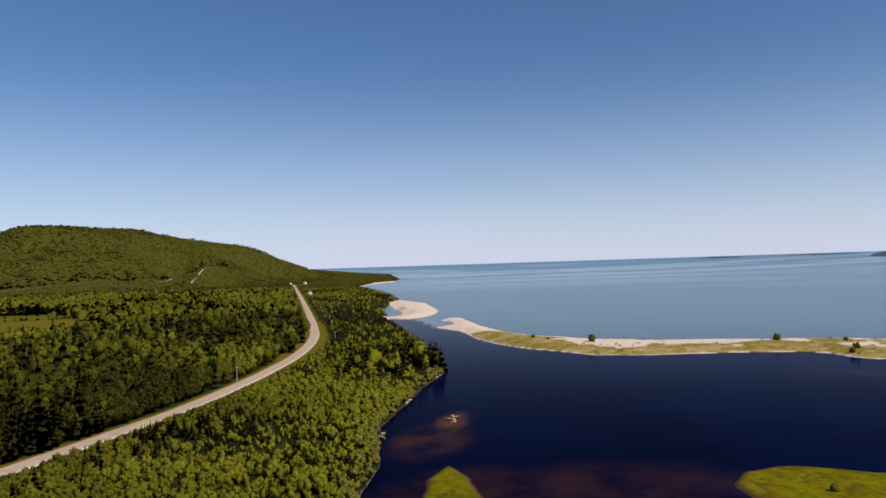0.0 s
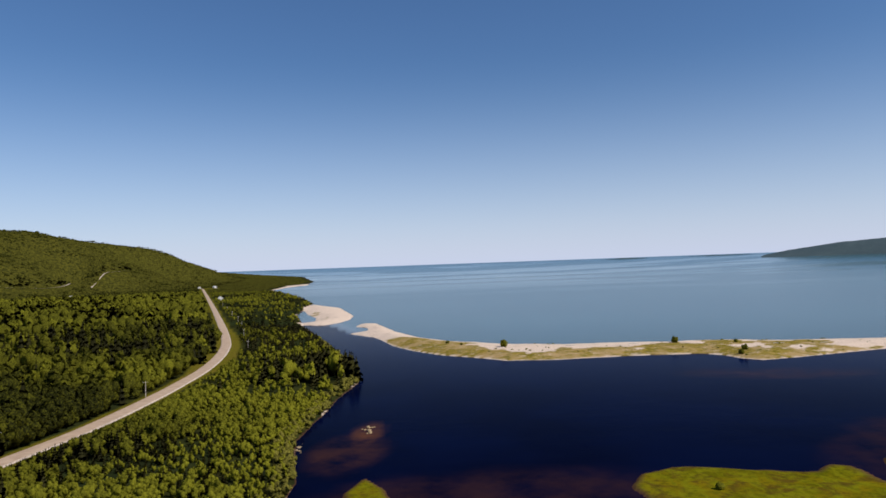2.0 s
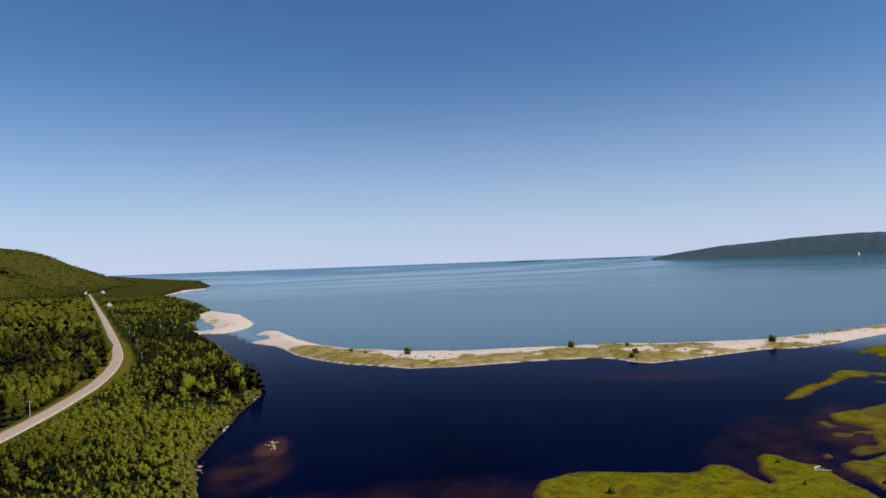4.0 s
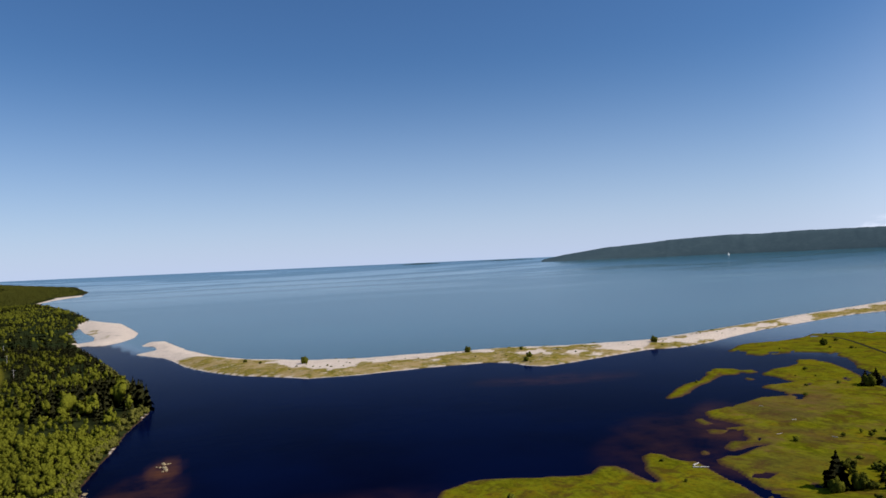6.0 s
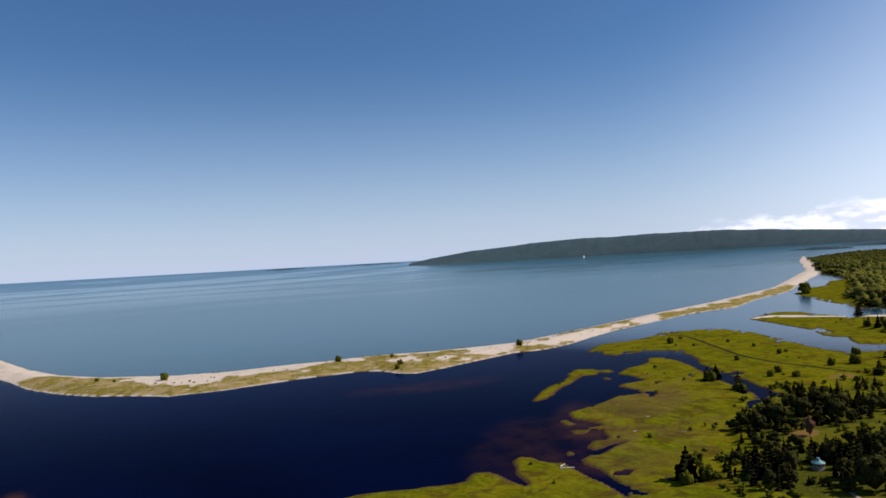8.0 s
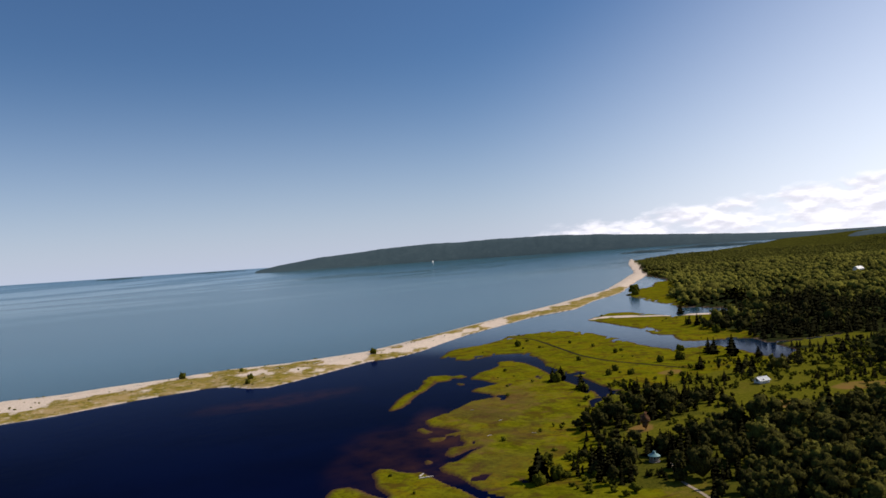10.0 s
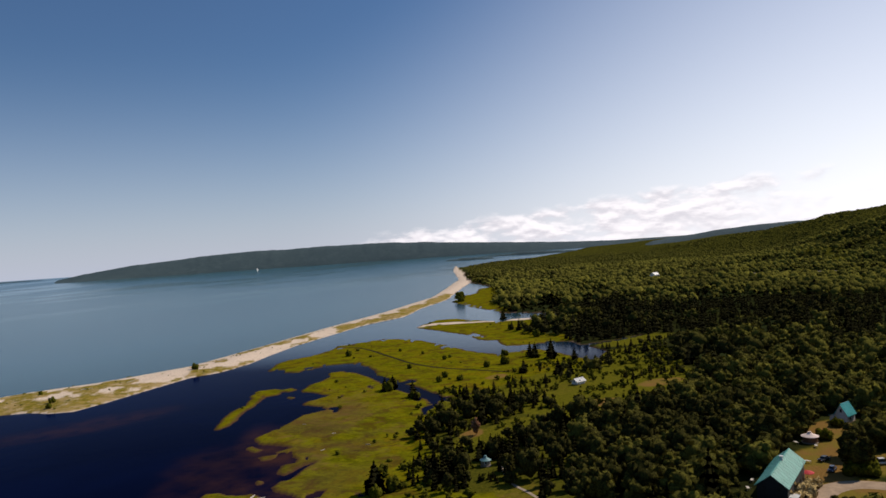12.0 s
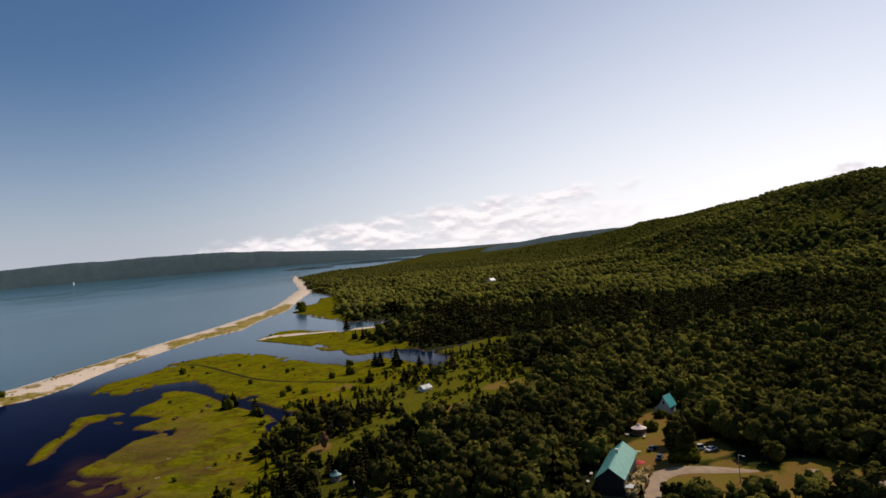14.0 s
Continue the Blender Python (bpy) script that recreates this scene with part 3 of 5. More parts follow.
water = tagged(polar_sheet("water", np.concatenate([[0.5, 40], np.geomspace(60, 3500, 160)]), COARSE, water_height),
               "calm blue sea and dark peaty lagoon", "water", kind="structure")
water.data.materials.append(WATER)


def land_z(x, y):
    return ground_at(np.atleast_1d(np.asarray(x, float)), np.atleast_1d(np.asarray(y, float)))["z"]


def ribbon(name, pts, offsets, lift, mat, taper=0):
    """A strip along a line, draped on the ground."""
    d = np.gradient(pts, axis=0)
    d /= np.linalg.norm(d, axis=1)[:, None]
    side = np.stack([d[:, 1], -d[:, 0]], 1)
    if taper:
        side *= np.clip((len(pts) - 1 - np.arange(len(pts)) + 0.3) / taper, 0, 1)[:, None] ** 0.6
    rows = [pts + side * o for o in offsets]
    base = land_z(pts[:, 0], pts[:, 1])
    verts = np.concatenate([np.column_stack([q, base + l]) for q, l in zip(rows, lift)])
    n = len(pts)
    quads = [(k * n + i, k * n + i + 1, (k + 1) * n + i + 1, (k + 1) * n + i) for k in range(len(offsets) - 1) for i in range(n - 1)]
    me = bpy.data.meshes.new(name)
    fill_mesh(me, UNIT * verts, quads)
    me.materials.append(mat)
    return new(name, me)


GRAVEL = plain("roadside_gravel", (0.55, 0.46, 0.35), 0.95, 0.3, 0.8)
shoulder = tagged(ribbon("road_shoulder", smooth_line(ROAD_LINE, 8.0), [-3.6, -2.3, 2.3, 3.6], [-0.5, 0.30, 0.30, -0.5], GRAVEL),
                  "pale gravel shoulder along the road", "road", kind="structure")
road = tagged(ribbon("road", smooth_line(ROAD_LINE, 8.0), [-2.35, 0, 2.35], [0.36, 0.42, 0.36], ROAD), "sun-bleached two-lane country road", "road", kind="structure")


DITCH = plain("dark_ditch_mud", (0.030, 0.026, 0.010), 1.0, 0.3, 0.6, spec=0.02)
ditch = tagged(ribbon("ditch", smooth_line([(332, 263), (326, 244), (299, 206), (285, 186), (276, 165), (273, 143), (271, 127)], 3.0), [-0.85, 0, 0.85], [0.05, 0.02, 0.05], DITCH),
               "narrow dark ditch across the marsh", "ditch", kind="structure")
TRACK = plain("pale_trodden_path", (0.40, 0.32, 0.23), 0.95, 0.2, 0.8, spec=0.1)
track = tagged(ribbon("footpath", smooth_line([(146, 72), (141, 68.5), (138.7, 67), (134.5, 63.4), (131.7, 59.6), (128, 55)], 2.0), [-0.4, 0, 0.4], [0.06, 0.08, 0.06], TRACK),
               "pale trodden path to the round hut", "path", kind="structure")


DRIVE = plain("packed_dirt_drive", (0.40, 0.29, 0.19), 0.95, 0.25, 0.5, spec=0.1)
for label, line, half in (("pale packed dirt drive beside the barn house", [(136, 4.6), (143, 4.3), (148.5, 2.8), (152.3, -0.5), (153.6, -5), (153.2, -12), (152.8, -17)], 2.6),
                          ("narrow pale dirt drive across dry grass", [(154.5, -27.6), (149, -26.8), (143, -25.8), (136, -25)], 1.2),
                          ("narrow dirt track beside dry grass", [(151, -39), (144, -37.5), (136, -36)], 1.0)):
    tagged(ribbon("drive", smooth_line(line, 1.5), [-half, -half * 0.7, 0, half * 0.7, half], [-0.03, 0.07, 0.09, 0.07, -0.03], DRIVE, 6), label, "drive", kind="structure")

for label, cut, half in (("pale side road along the foot of the hills", WEST_CUT, 3.5), ("pale track through the eastern woods", EAST_CUT, 3)):
    line = smooth_line([((r - half) * math.sin(radians(a)), (r - half) * math.cos(radians(a))) for a, r in cut], 14.0)
    tagged(ribbon("side_road", line, [-half * 0.6, 0, half * 0.6], [0.5, 0.6, 0.5], GRAVEL), label, "road", kind="structure")


HEADLAND = [(30.6, 0), (31.3, 16), (33, 42), (36, 76), (38, 88), (41, 108), (45, 119), (50, 125), (55, 123), (58, 112), (62, 90), (66, 66), (70, 46), (74, 34), (84, 30)]
EAST_RIDGE = [(74, 0), (75.5, 26), (76.5, 50), (78.2, 63), (80.9, 85), (83.2, 97), (85.4, 103), (87.6, 100), (90, 96), (93, 80), (95, 40)]


def far_hill(profile, near, label):
    """A wooded ridge across the water; profile: bearing and height."""
    prof = np.array(profile, float)
    az = np.radians(np.arange(prof[0, 0], prof[-1, 0], 0.12))
    h = np.interp(np.degrees(az), prof[:, 0], prof[:, 1])
    h = h * (1 + 0.05 * grain(np.degrees(az) * 10, az * 0, 14, 61, 4)) + 1.2 * grain(np.degrees(az) * 10, az * 0, 3.0, 62, 2) * (h > 8)
    rows = []
    for k, up in ((0.0, -0.05), (0.04, 0.05), (0.15, 0.22), (0.35, 0.52), (0.6, 0.82), (0.8, 0.96), (1.0, 1.0), (1.3, 0.6)):
        r = near + 230 * k + 14 * grain(np.degrees(az) * 10, az * 0 + k * 40, 60, 63, 3)
        x, y = r * np.sin(az), r * np.cos(az)
        z = 2.2e-5 * (near - 2000) ** 2 + 0.69 * h * up + 1.6 * grain(np.degrees(az) * 10, az * 0 + k * 90, 5, 64, 3) * (0.05 < up < 1)
        rows.append(np.column_stack([x, y, z]))
    n = len(az)
    quads = [(k * n + i, k * n + i + 1, (k + 1) * n + i + 1, (k + 1) * n + i) for k in range(len(rows) - 1) for i in range(n - 1)]
    me = bpy.data.meshes.new("far_hill")
    fill_mesh(me, UNIT * np.concatenate(rows), quads)
    me.materials.append(HAZED_WOOD)
    return tagged(new("far_hill", me), label, "hill", kind="structure")


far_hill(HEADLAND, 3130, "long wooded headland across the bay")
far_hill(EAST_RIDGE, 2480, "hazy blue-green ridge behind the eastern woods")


# ---- trees ----
rng = np.random.default_rng(7)


def leaf_clumps(centre, normal, size, rng):
    """One uneven three-cornered clump of leaves at each centre."""
    n = normal / (np.linalg.norm(normal, axis=1)[:, None] + 1e-9)
    ref = rng.normal(size=n.shape)
    u = np.cross(n, ref)
    u /= np.linalg.norm(u, axis=1)[:, None] + 1e-9
    v = np.cross(n, u)
    s = size[:, None]
    k = rng.uniform(0.75, 1.35, (3, len(n), 1))
    c = [centre + s * k[0] * u, centre + s * k[1] * (-0.5 * u + 0.87 * v), centre + s * k[2] * (-0.5 * u - 0.87 * v)]
    return np.stack(c, 1).reshape(-1, 3)


def unit(v):
    return v / (np.linalg.norm(v, axis=1)[:, None] + 1e-9)


def halves(quads):
    """Triangles from four-cornered faces."""
    q = np.asarray(quads)
    return np.concatenate([q[:, [0, 1, 2]], q[:, [0, 2, 3]]])


GOLD = (1 + 5 ** 0.5) / 2
BALL = np.array([(-1, GOLD, 0), (1, GOLD, 0), (-1, -GOLD, 0), (1, -GOLD, 0), (0, -1, GOLD), (0, 1, GOLD), (0, -1, -GOLD), (0, 1, -GOLD),
                 (GOLD, 0, -1), (GOLD, 0, 1), (-GOLD, 0, -1), (-GOLD, 0, 1)]) / math.hypot(1, GOLD)
BALL_FACES = np.array([(0, 11, 5), (0, 5, 1), (0, 1, 7), (0, 7, 10), (0, 10, 11), (1, 5, 9), (5, 11, 4), (11, 10, 2), (10, 7, 6), (7, 1, 8),
                       (3, 9, 4), (3, 4, 2), (3, 2, 6), (3, 6, 8), (3, 8, 9), (4, 9, 5), (2, 4, 11), (6, 2, 10), (8, 6, 7), (9, 8, 1)])


def finer(v, f):
    """Each triangle of a ball in four."""
    v, seen, out = [tuple(p) for p in v], {}, []
    for a, b, c in f:
        mid = []
        for i, j in ((a, b), (b, c), (c, a)):
            key = (min(i, j), max(i, j))
            if key not in seen:
                p = np.array(v[i]) + np.array(v[j])
                seen[key] = len(v)
                v.append(tuple(p / np.linalg.norm(p)))
            mid.append(seen[key])
        out += [(a, mid[0], mid[2]), (b, mid[1], mid[0]), (c, mid[2], mid[1]), tuple(mid)]
    return np.array(v), np.array(out)


FINE_BALL, FINE_FACES = finer(BALL, BALL_FACES)


def broad_crown(count, rng, width=0.36, low=0.12, lobes=5, fine=False):
    """Billows of foliage round a crown's middle, with leaf clumps over them, for a tree one metre tall."""
    ball, faces = (FINE_BALL, FINE_FACES) if fine else (BALL, BALL_FACES)
    mid, size = [np.array((0, 0, 0.5 * (low + 0.86)))], [np.array((width * 0.78, width * 0.78, 0.5 * (0.86 - low)))]
    turn = rng.uniform(0, 6.28)
    for k in range(lobes):
        a = turn + 2.4 * k + rng.normal(0, 0.25)
        up = 0.30 + 0.56 * (k + 0.5) / lobes + rng.normal(0, 0.04)
        out = width * 0.80 * math.sqrt(max(0.05, 1 - ((up - 0.40) / 0.52) ** 2))
        r = width * rng.uniform(0.40, 0.60) * (5 / max(5, lobes)) ** 0.45
        mid.append(np.array((out * math.cos(a), out * math.sin(a), low + (1 - low) * up * 0.95)))
        size.append(np.array((r, r, r * rng.uniform(0.95, 1.45))))
    vs, fs, ts, ns, base = [], [], [], [], 0
    heart = np.array((0, 0, 0.40))
    for c, s in zip(mid, size):
        spin = rng.uniform(0, 6.28)
        d = ball @ np.array(((math.cos(spin), math.sin(spin), 0), (-math.sin(spin), math.cos(spin), 0), (0, 0, 1)))
        v = c + d * s * rng.uniform(0.84, 1.16, (len(d), 1))
        v[:, 2] = np.maximum(v[:, 2], low * 0.6)
        vs.append(v)
        fs.append(faces + base)
        ns.append(unit(0.9 * d + 0.4 * unit((v - heart) / (width, width, 0.5))))
        ts.append(np.full(len(d), 0.40 + rng.normal(0, 0.06)) + rng.normal(0, 0.05, len(d)))
        base += len(d)
    if count:
        pick = rng.integers(1, lobes + 1, count) if lobes else np.zeros(count, int)
        d = unit(rng.normal(size=(count, 3)) + (0, 0, 0.35))
        c, s = np.array(mid)[pick], np.array(size)[pick]
        pos = c + d * s * rng.uniform(0.92, 1.22, (count, 1))
        pos[:, 2] = np.maximum(pos[:, 2], low)
        leaf = width * rng.uniform(0.6, 1.3, count) * (0.15 if count > 120 else 0.27 if count > 20 else 0.36)
        vs.append(leaf_clumps(pos, d + 0.5 * rng.normal(size=d.shape), leaf, rng))
        fs.append(base + np.arange(count * 3).reshape(-1, 3))
        ns.append(np.repeat(unit(d + 0.4 * unit((pos - heart) / (width, width, 0.5)) + 0.25 * rng.normal(size=d.shape)), 3, 0))
        ts.append(np.repeat(rng.normal(0.46, 0.12, count), 3))
    return np.concatenate(vs), np.concatenate(fs), np.clip(np.concatenate(ts), 0, 1), np.concatenate(ns)


def far_crown(rng, width, count):
    """A small uneven dome with a few clumps, for trees far off."""
    a = 2 * np.pi * np.arange(5) / 5 + rng.uniform(0, 6.28)
    ring = lambda r, z: np.column_stack([r * np.cos(a), r * np.sin(a), np.full(5, z)]) * rng.uniform(0.8, 1.2, (5, 1))
    v = np.concatenate([[(0.12 * width * rng.normal(), 0.12 * width * rng.normal(), 0.98)], ring(width * 0.72, 0.74), ring(width, 0.28)])
    f = [(0, 1 + k, 1 + (k + 1) % 5) for k in range(5)]
    for k in range(5):
        j = (k + 1) % 5
        f += [(1 + k, 6 + k, 6 + j), (1 + k, 6 + j, 1 + j)]
    n = unit((v - (0, 0, 0.30)) / (width, width, 0.6))
    t = rng.normal(0.42, 0.05, len(v))
    if count:
        d = unit(rng.normal(size=(count, 3)) * (1, 1, 0.5) + (0, 0, 0.5))
        pos = (0, 0, 0.42) + d * (width * 0.95, width * 0.95, 0.52)
        f = np.concatenate([f, len(v) + np.arange(count * 3).reshape(-1, 3)])
        v = np.concatenate([v, leaf_clumps(pos, d + 0.4 * rng.normal(size=d.shape), width * rng.uniform(0.35, 0.6, count), rng)])
        n = np.concatenate([n, np.repeat(d, 3, 0)])
        t = np.concatenate([t, np.repeat(rng.normal(0.46, 0.08, count), 3)])
    return v, np.array(f), np.clip(t, 0, 1), n


def spruce_crown(tiers, arms, rng, width=0.2):
    """Drooping boughs in tiers round a stem, for a tree one metre tall."""
    verts, tint = [], []
    for k in range(tiers):
        f = k / (tiers - 1)
        z = 0.10 + 0.86 * f
        r = width * (1.02 - f) ** 0.85 + 0.012
        start = rng.uniform(0, 6.28)
        for a in range(arms):
            ang = start + 2 * np.pi * a / arms + rng.normal(0, 0.15)
            ln = r * rng.uniform(0.55, 1.4)
            w = ln * 0.42 + 0.012
            c, s = math.cos(ang), math.sin(ang)
            drop = ln * rng.uniform(0.25, 0.55)
            up = 0.5 / tiers
            verts += [(0, 0, z + up), (ln * .6 * c - w * s, ln * .6 * s + w * c, z - drop * .35), (ln * c, ln * s, z - drop), (ln * .6 * c + w * s, ln * .6 * s - w * c, z - drop * .35)]
            # inner shade is in the tint: dark at the stem, light at the tip
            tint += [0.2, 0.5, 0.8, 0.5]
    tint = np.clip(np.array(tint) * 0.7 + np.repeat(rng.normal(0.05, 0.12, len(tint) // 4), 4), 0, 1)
    # near-black core fills the crown's gaps with inner shade
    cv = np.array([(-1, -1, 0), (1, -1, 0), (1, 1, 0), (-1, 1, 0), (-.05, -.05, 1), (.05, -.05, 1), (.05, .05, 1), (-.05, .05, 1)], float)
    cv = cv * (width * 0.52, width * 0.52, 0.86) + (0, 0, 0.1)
    cf = np.array([(0, 3, 2, 1), (4, 5, 6, 7), (0, 1, 5, 4), (1, 2, 6, 5), (2, 3, 7, 6), (3, 0, 4, 7)])
    if tiers < 4:
        cv, cf = cv[:0], cf[:0]
    m = len(cv)
    verts = np.concatenate([cv, np.array(verts, float)])
    faces = halves(np.concatenate([cf, m + np.arange(len(verts) - m).reshape(-1, 4)]))
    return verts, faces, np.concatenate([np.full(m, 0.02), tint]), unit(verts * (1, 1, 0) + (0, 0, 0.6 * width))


BROAD = [[broad_crown(26, rng, w, 0.08, 5) for w in (0.26, 0.32, 0.22, 0.29, 0.35, 0.24)],
         [broad_crown(16, rng, w, 0.08, 3) for w in (0.28, 0.34, 0.24, 0.31)],
         [far_crown(rng, w, 2) for w in (0.40, 0.46, 0.36, 0.50)], [far_crown(rng, w, 0) for w in (0.50, 0.58, 0.44)]]
SCRUB = [broad_crown(14, rng, w, 0.05, 3) for w in (0.30, 0.38, 0.26, 0.33)]
TALL = [broad_crown(44, rng, w, 0.06, 7) for w in (0.26, 0.31, 0.23, 0.28)]
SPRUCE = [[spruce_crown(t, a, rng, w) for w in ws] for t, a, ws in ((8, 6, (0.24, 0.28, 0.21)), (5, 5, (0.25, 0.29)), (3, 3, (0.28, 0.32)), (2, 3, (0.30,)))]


def woods(name, label, spots, shapes, mat):
    """All the trees of a wood as one mesh. spots: x, y, z, height, girth, tint."""
    if not len(spots):
        return
    pick = rng.integers(0, len(shapes), len(spots))
    vs, fs, ts, ns, base = [], [], [], [], 0
    for k, (v, f, t, nv) in enumerate(shapes):
        q = spots[pick == k]
        m = len(q)
        if not m:
            continue
        a = rng.uniform(0, 2 * np.pi, m)
        c, s = np.cos(a)[:, None], np.sin(a)[:, None]
        h, g = q[:, 3:4], q[:, 3:4] * q[:, 4:5]
        x = (v[:, 0] * c - v[:, 1] * s) * g + q[:, 0:1]
        y = (v[:, 0] * s + v[:, 1] * c) * g + q[:, 1:2]
        z = v[:, 2] * h + q[:, 2:3]
        vs.append(np.stack([x, y, z], 2).reshape(-1, 3))
        ns.append(np.stack([nv[:, 0] * c - nv[:, 1] * s, nv[:, 0] * s + nv[:, 1] * c, nv[:, 2] + 0 * c], 2).reshape(-1, 3))
        fs.append((f[None] + (np.arange(m) * len(v))[:, None, None]).reshape(-1, 3) + base)
        ts.append(np.clip(t[None] * (0.55 + 0.9 * q[:, 5:6]) + 0.35 * (q[:, 5:6] - 0.4), 0, 1).ravel())
        base += m * len(v)
    me = bpy.data.meshes.new(name)
    fill_mesh(me, UNIT * np.concatenate(vs), np.concatenate(fs), True)
    me.normals_split_custom_set_from_vertices(np.concatenate(ns).astype(np.float32))
    me.attributes.new("tint", "FLOAT", "POINT").data.foreach_set("value", np.concatenate(ts).astype(np.float32))
    me.materials.append(mat)
    return tagged(new(name, me), label, "woods", kind="stuff")


def scatter(count, b0, b1, r0, r1):
    """Random places in a sector of the land, even by area."""
    a = np.radians(rng.uniform(b0, b1, count))
    r = np.sqrt(rng.uniform(r0 * r0, r1 * r1, count))
    return r * np.sin(a), r * np.cos(a)


def side_of_road(x, y):
    """Positive on the seaward side."""
    return x - np.interp(y, ROAD_PTS[:, 1], ROAD_PTS[:, 0])


HOUSE_CLEAR = [(181, 1.5, 9, 6, 0), (160, -12, 9, 7, 0), (140, 11, 14, 8.5, -3), (200, 0, 7, 6, 0), (191, 2, 12, 6, 0), (176, 7.6, 10, 5, 0), (142, 74.3, 5.5, 3.2, 27), (242, 86, 9, 7, 0), (128, 7, 8, 6, 0), (150, 0, 11, 8, 0), (163, -5, 8, 7, 0), (139, 1, 6, 8, 0), (176, 4, 10, 4, 0)]


def grow(count, b0, b1, r0, r1, keep=1.0):
    """Places, heights and kinds of the trees of one sector."""
    x, y = scatter(count, b0, b1, r0, r1)
    s = ground_at(x, y)
    o = openness(x, y)[0]
    ok = (s["main"] > 0.9 + 1.0 * rng.random(count)) & (s["road"] > np.where(y > 450, 9.0, 5.2) + 3.5 * (x < 60) * (side_of_road(x, y) > 0) * step(y, 285, 330) * (1 - step(y, 430, 560))) & (s["cut"] < 0.1) & (o < rng.uniform(0.25, 0.9, count))
    thin = inside_distance(x, y, OPEN_WOOD)
    clump = grain(x, y, 20, 71, 3)
    ok &= (thin < -2) | (clump > np.where((x < 195) & (y < np.where(x < 158, 92, 78)), -0.5, -0.12) + 0.14 * rng.random(count))
    ok &= ~((x > 20) & (x < 126 + 3 * rng.random(count)) & (y > 30))
    for cx, cy, a, b, turn in HOUSE_CLEAR + YARD:
        ok &= ellipse(x, y, cx, cy, a, b, turn) > 1.1
    west = x < 60
    w_cut, e_cut = beyond(x, y, WEST_CUT), beyond(x, y, EAST_CUT)
    ok &= ~((w_cut > -50) & (w_cut < 10)) & ~((e_cut > -34) & (e_cut < 6))
    belt = ((w_cut >= 10) & (w_cut < 55)) | ((e_cut >= 6) & (e_cut < 22)) | ((ellipse(x, y, -424, 700, 34, 150, 30) < 1) & west)
    kind = 1.2 * belt + grain(x, y, 55, 72, 3) + rng.normal(0, 0.22, count)
    point = np.exp(-((x + 6) ** 2 + (y - 285) ** 2) / 35 ** 2)
    river = np.exp(-np.minimum(np.abs(s["main"]), 60) / 25) * (x > 280)
    r = np.hypot(x, y)
    fen = step(r, 330, 420) * (1 - step(r, 620, 760)) * (1 - step(s["main"], 90, 230)) * (x > 0)
    lines = step(grain(x + 0.4 * y, 2.5 * y - x, 120, 77, 3), 0.02, 0.2) * step(r, 420, 650)
    stand = step(grain(x - 0.5 * y, 2.2 * y + 0.6 * x, 90, 79, 3), 0.10, 0.24) * step(r, 260, 420)
    spruce = kind + 0.6 * west * step(r, 1650, 1900) * step(np.degrees(np.arctan2(x, y)), -26, -22) + 0.30 * stand + 0.8 * point + 0.5 * river + 0.25 * fen + 0.16 * lines - 0.3 * step(r, 600, 720) * (x > 0) - 0.25 * step(r, 1350, 1600) * (x < 0) + np.where(thin > 0, 0.16, 0) + np.where(west & (side_of_road(x, y) > 0), 0.06, 0.0) > np.where(west, np.where(side_of_road(x, y) > 0, 0.07, 0.13), 0.26)
    h = np.where(west, np.where(side_of_road(x, y) > 0, rng.uniform(2.2, 4.3, count) + 5.0 * point, rng.uniform(4.5, 9.6, count)), rng.uniform(4.0, 6.6, count))
    h = h * np.exp(np.clip(rng.normal(0, 0.26, count), -0.5, 0.36)) * (1 + 0.3 * grain(x, y, 26, 73, 3)) * np.where(thin > 0, np.where(x < 195, 0.88, 0.66), 1.0)
    h = np.where(spruce, h * rng.uniform(0.75, 1.15, count), h)
    lat = side_of_road(x, y)
    h = np.where((lat > 0) & west, np.minimum(h, 1.0 + 0.34 * np.maximum(lat - 4.5, 0) * rng.uniform(0.85, 1.3, count) + 7 * step(y, 330, 620)), h)
    h = np.where(s["main"] < 9, np.minimum(h, 2.0 + 0.6 * s["main"] + 7 * point), h)
    scrub = west & (lat > 0) & (s["main"] < 40 + 25 * grain(x, y, 22, 84)) & (y < 265)
    h = np.where(scrub, h * 0.62, h)
    h = np.where(ellipse(x, y, -275, 465, 95, 75, 30) < 1, h * 0.7, h)
    h = np.where(ellipse(x, y, 135, 71, 10, 3.2, 27) < 1, np.minimum(h, 1.9), h)
    for cx, cy, a, b, turn in ((242, 84, 30, 20, -20), (238, 57, 27, 18, -30), (203, 70, 27, 17, -30), (172, 86, 26, 12, -14), (352, 98, 40, 22, -25)):
        h = np.where(ellipse(x, y, cx, cy, a, b, turn) < 1, h * 0.62, h)
    tint = np.clip(0.42 + 0.9 * grain(x, y, 38, 74, 3) + 1.0 * grain(x, y, 120, 76, 2) + rng.normal(0, 1, count) * np.where(x < 60, 0.13, 0.36), 0, 1)
    band = grain(x + 0.3 * y, 2.6 * y - 0.8 * x, 110, 78, 3) * step(r, 300, 480)
    tint = tint + np.where(west, 0.35, 0.75) * band
    # crowns beyond the road are darker, with lens corner fall-off in the tint
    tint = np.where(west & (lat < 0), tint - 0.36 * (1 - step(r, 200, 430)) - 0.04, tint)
    tint = np.where(west & (lat > 0), tint + 0.16 * (1 - step(r, 300, 700)) + 0.35 * np.exp(-np.maximum(s["main"], 0) / 12), tint)
    # trees behind the yard raised to cast shade on it, and tinted darker
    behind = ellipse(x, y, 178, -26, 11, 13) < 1
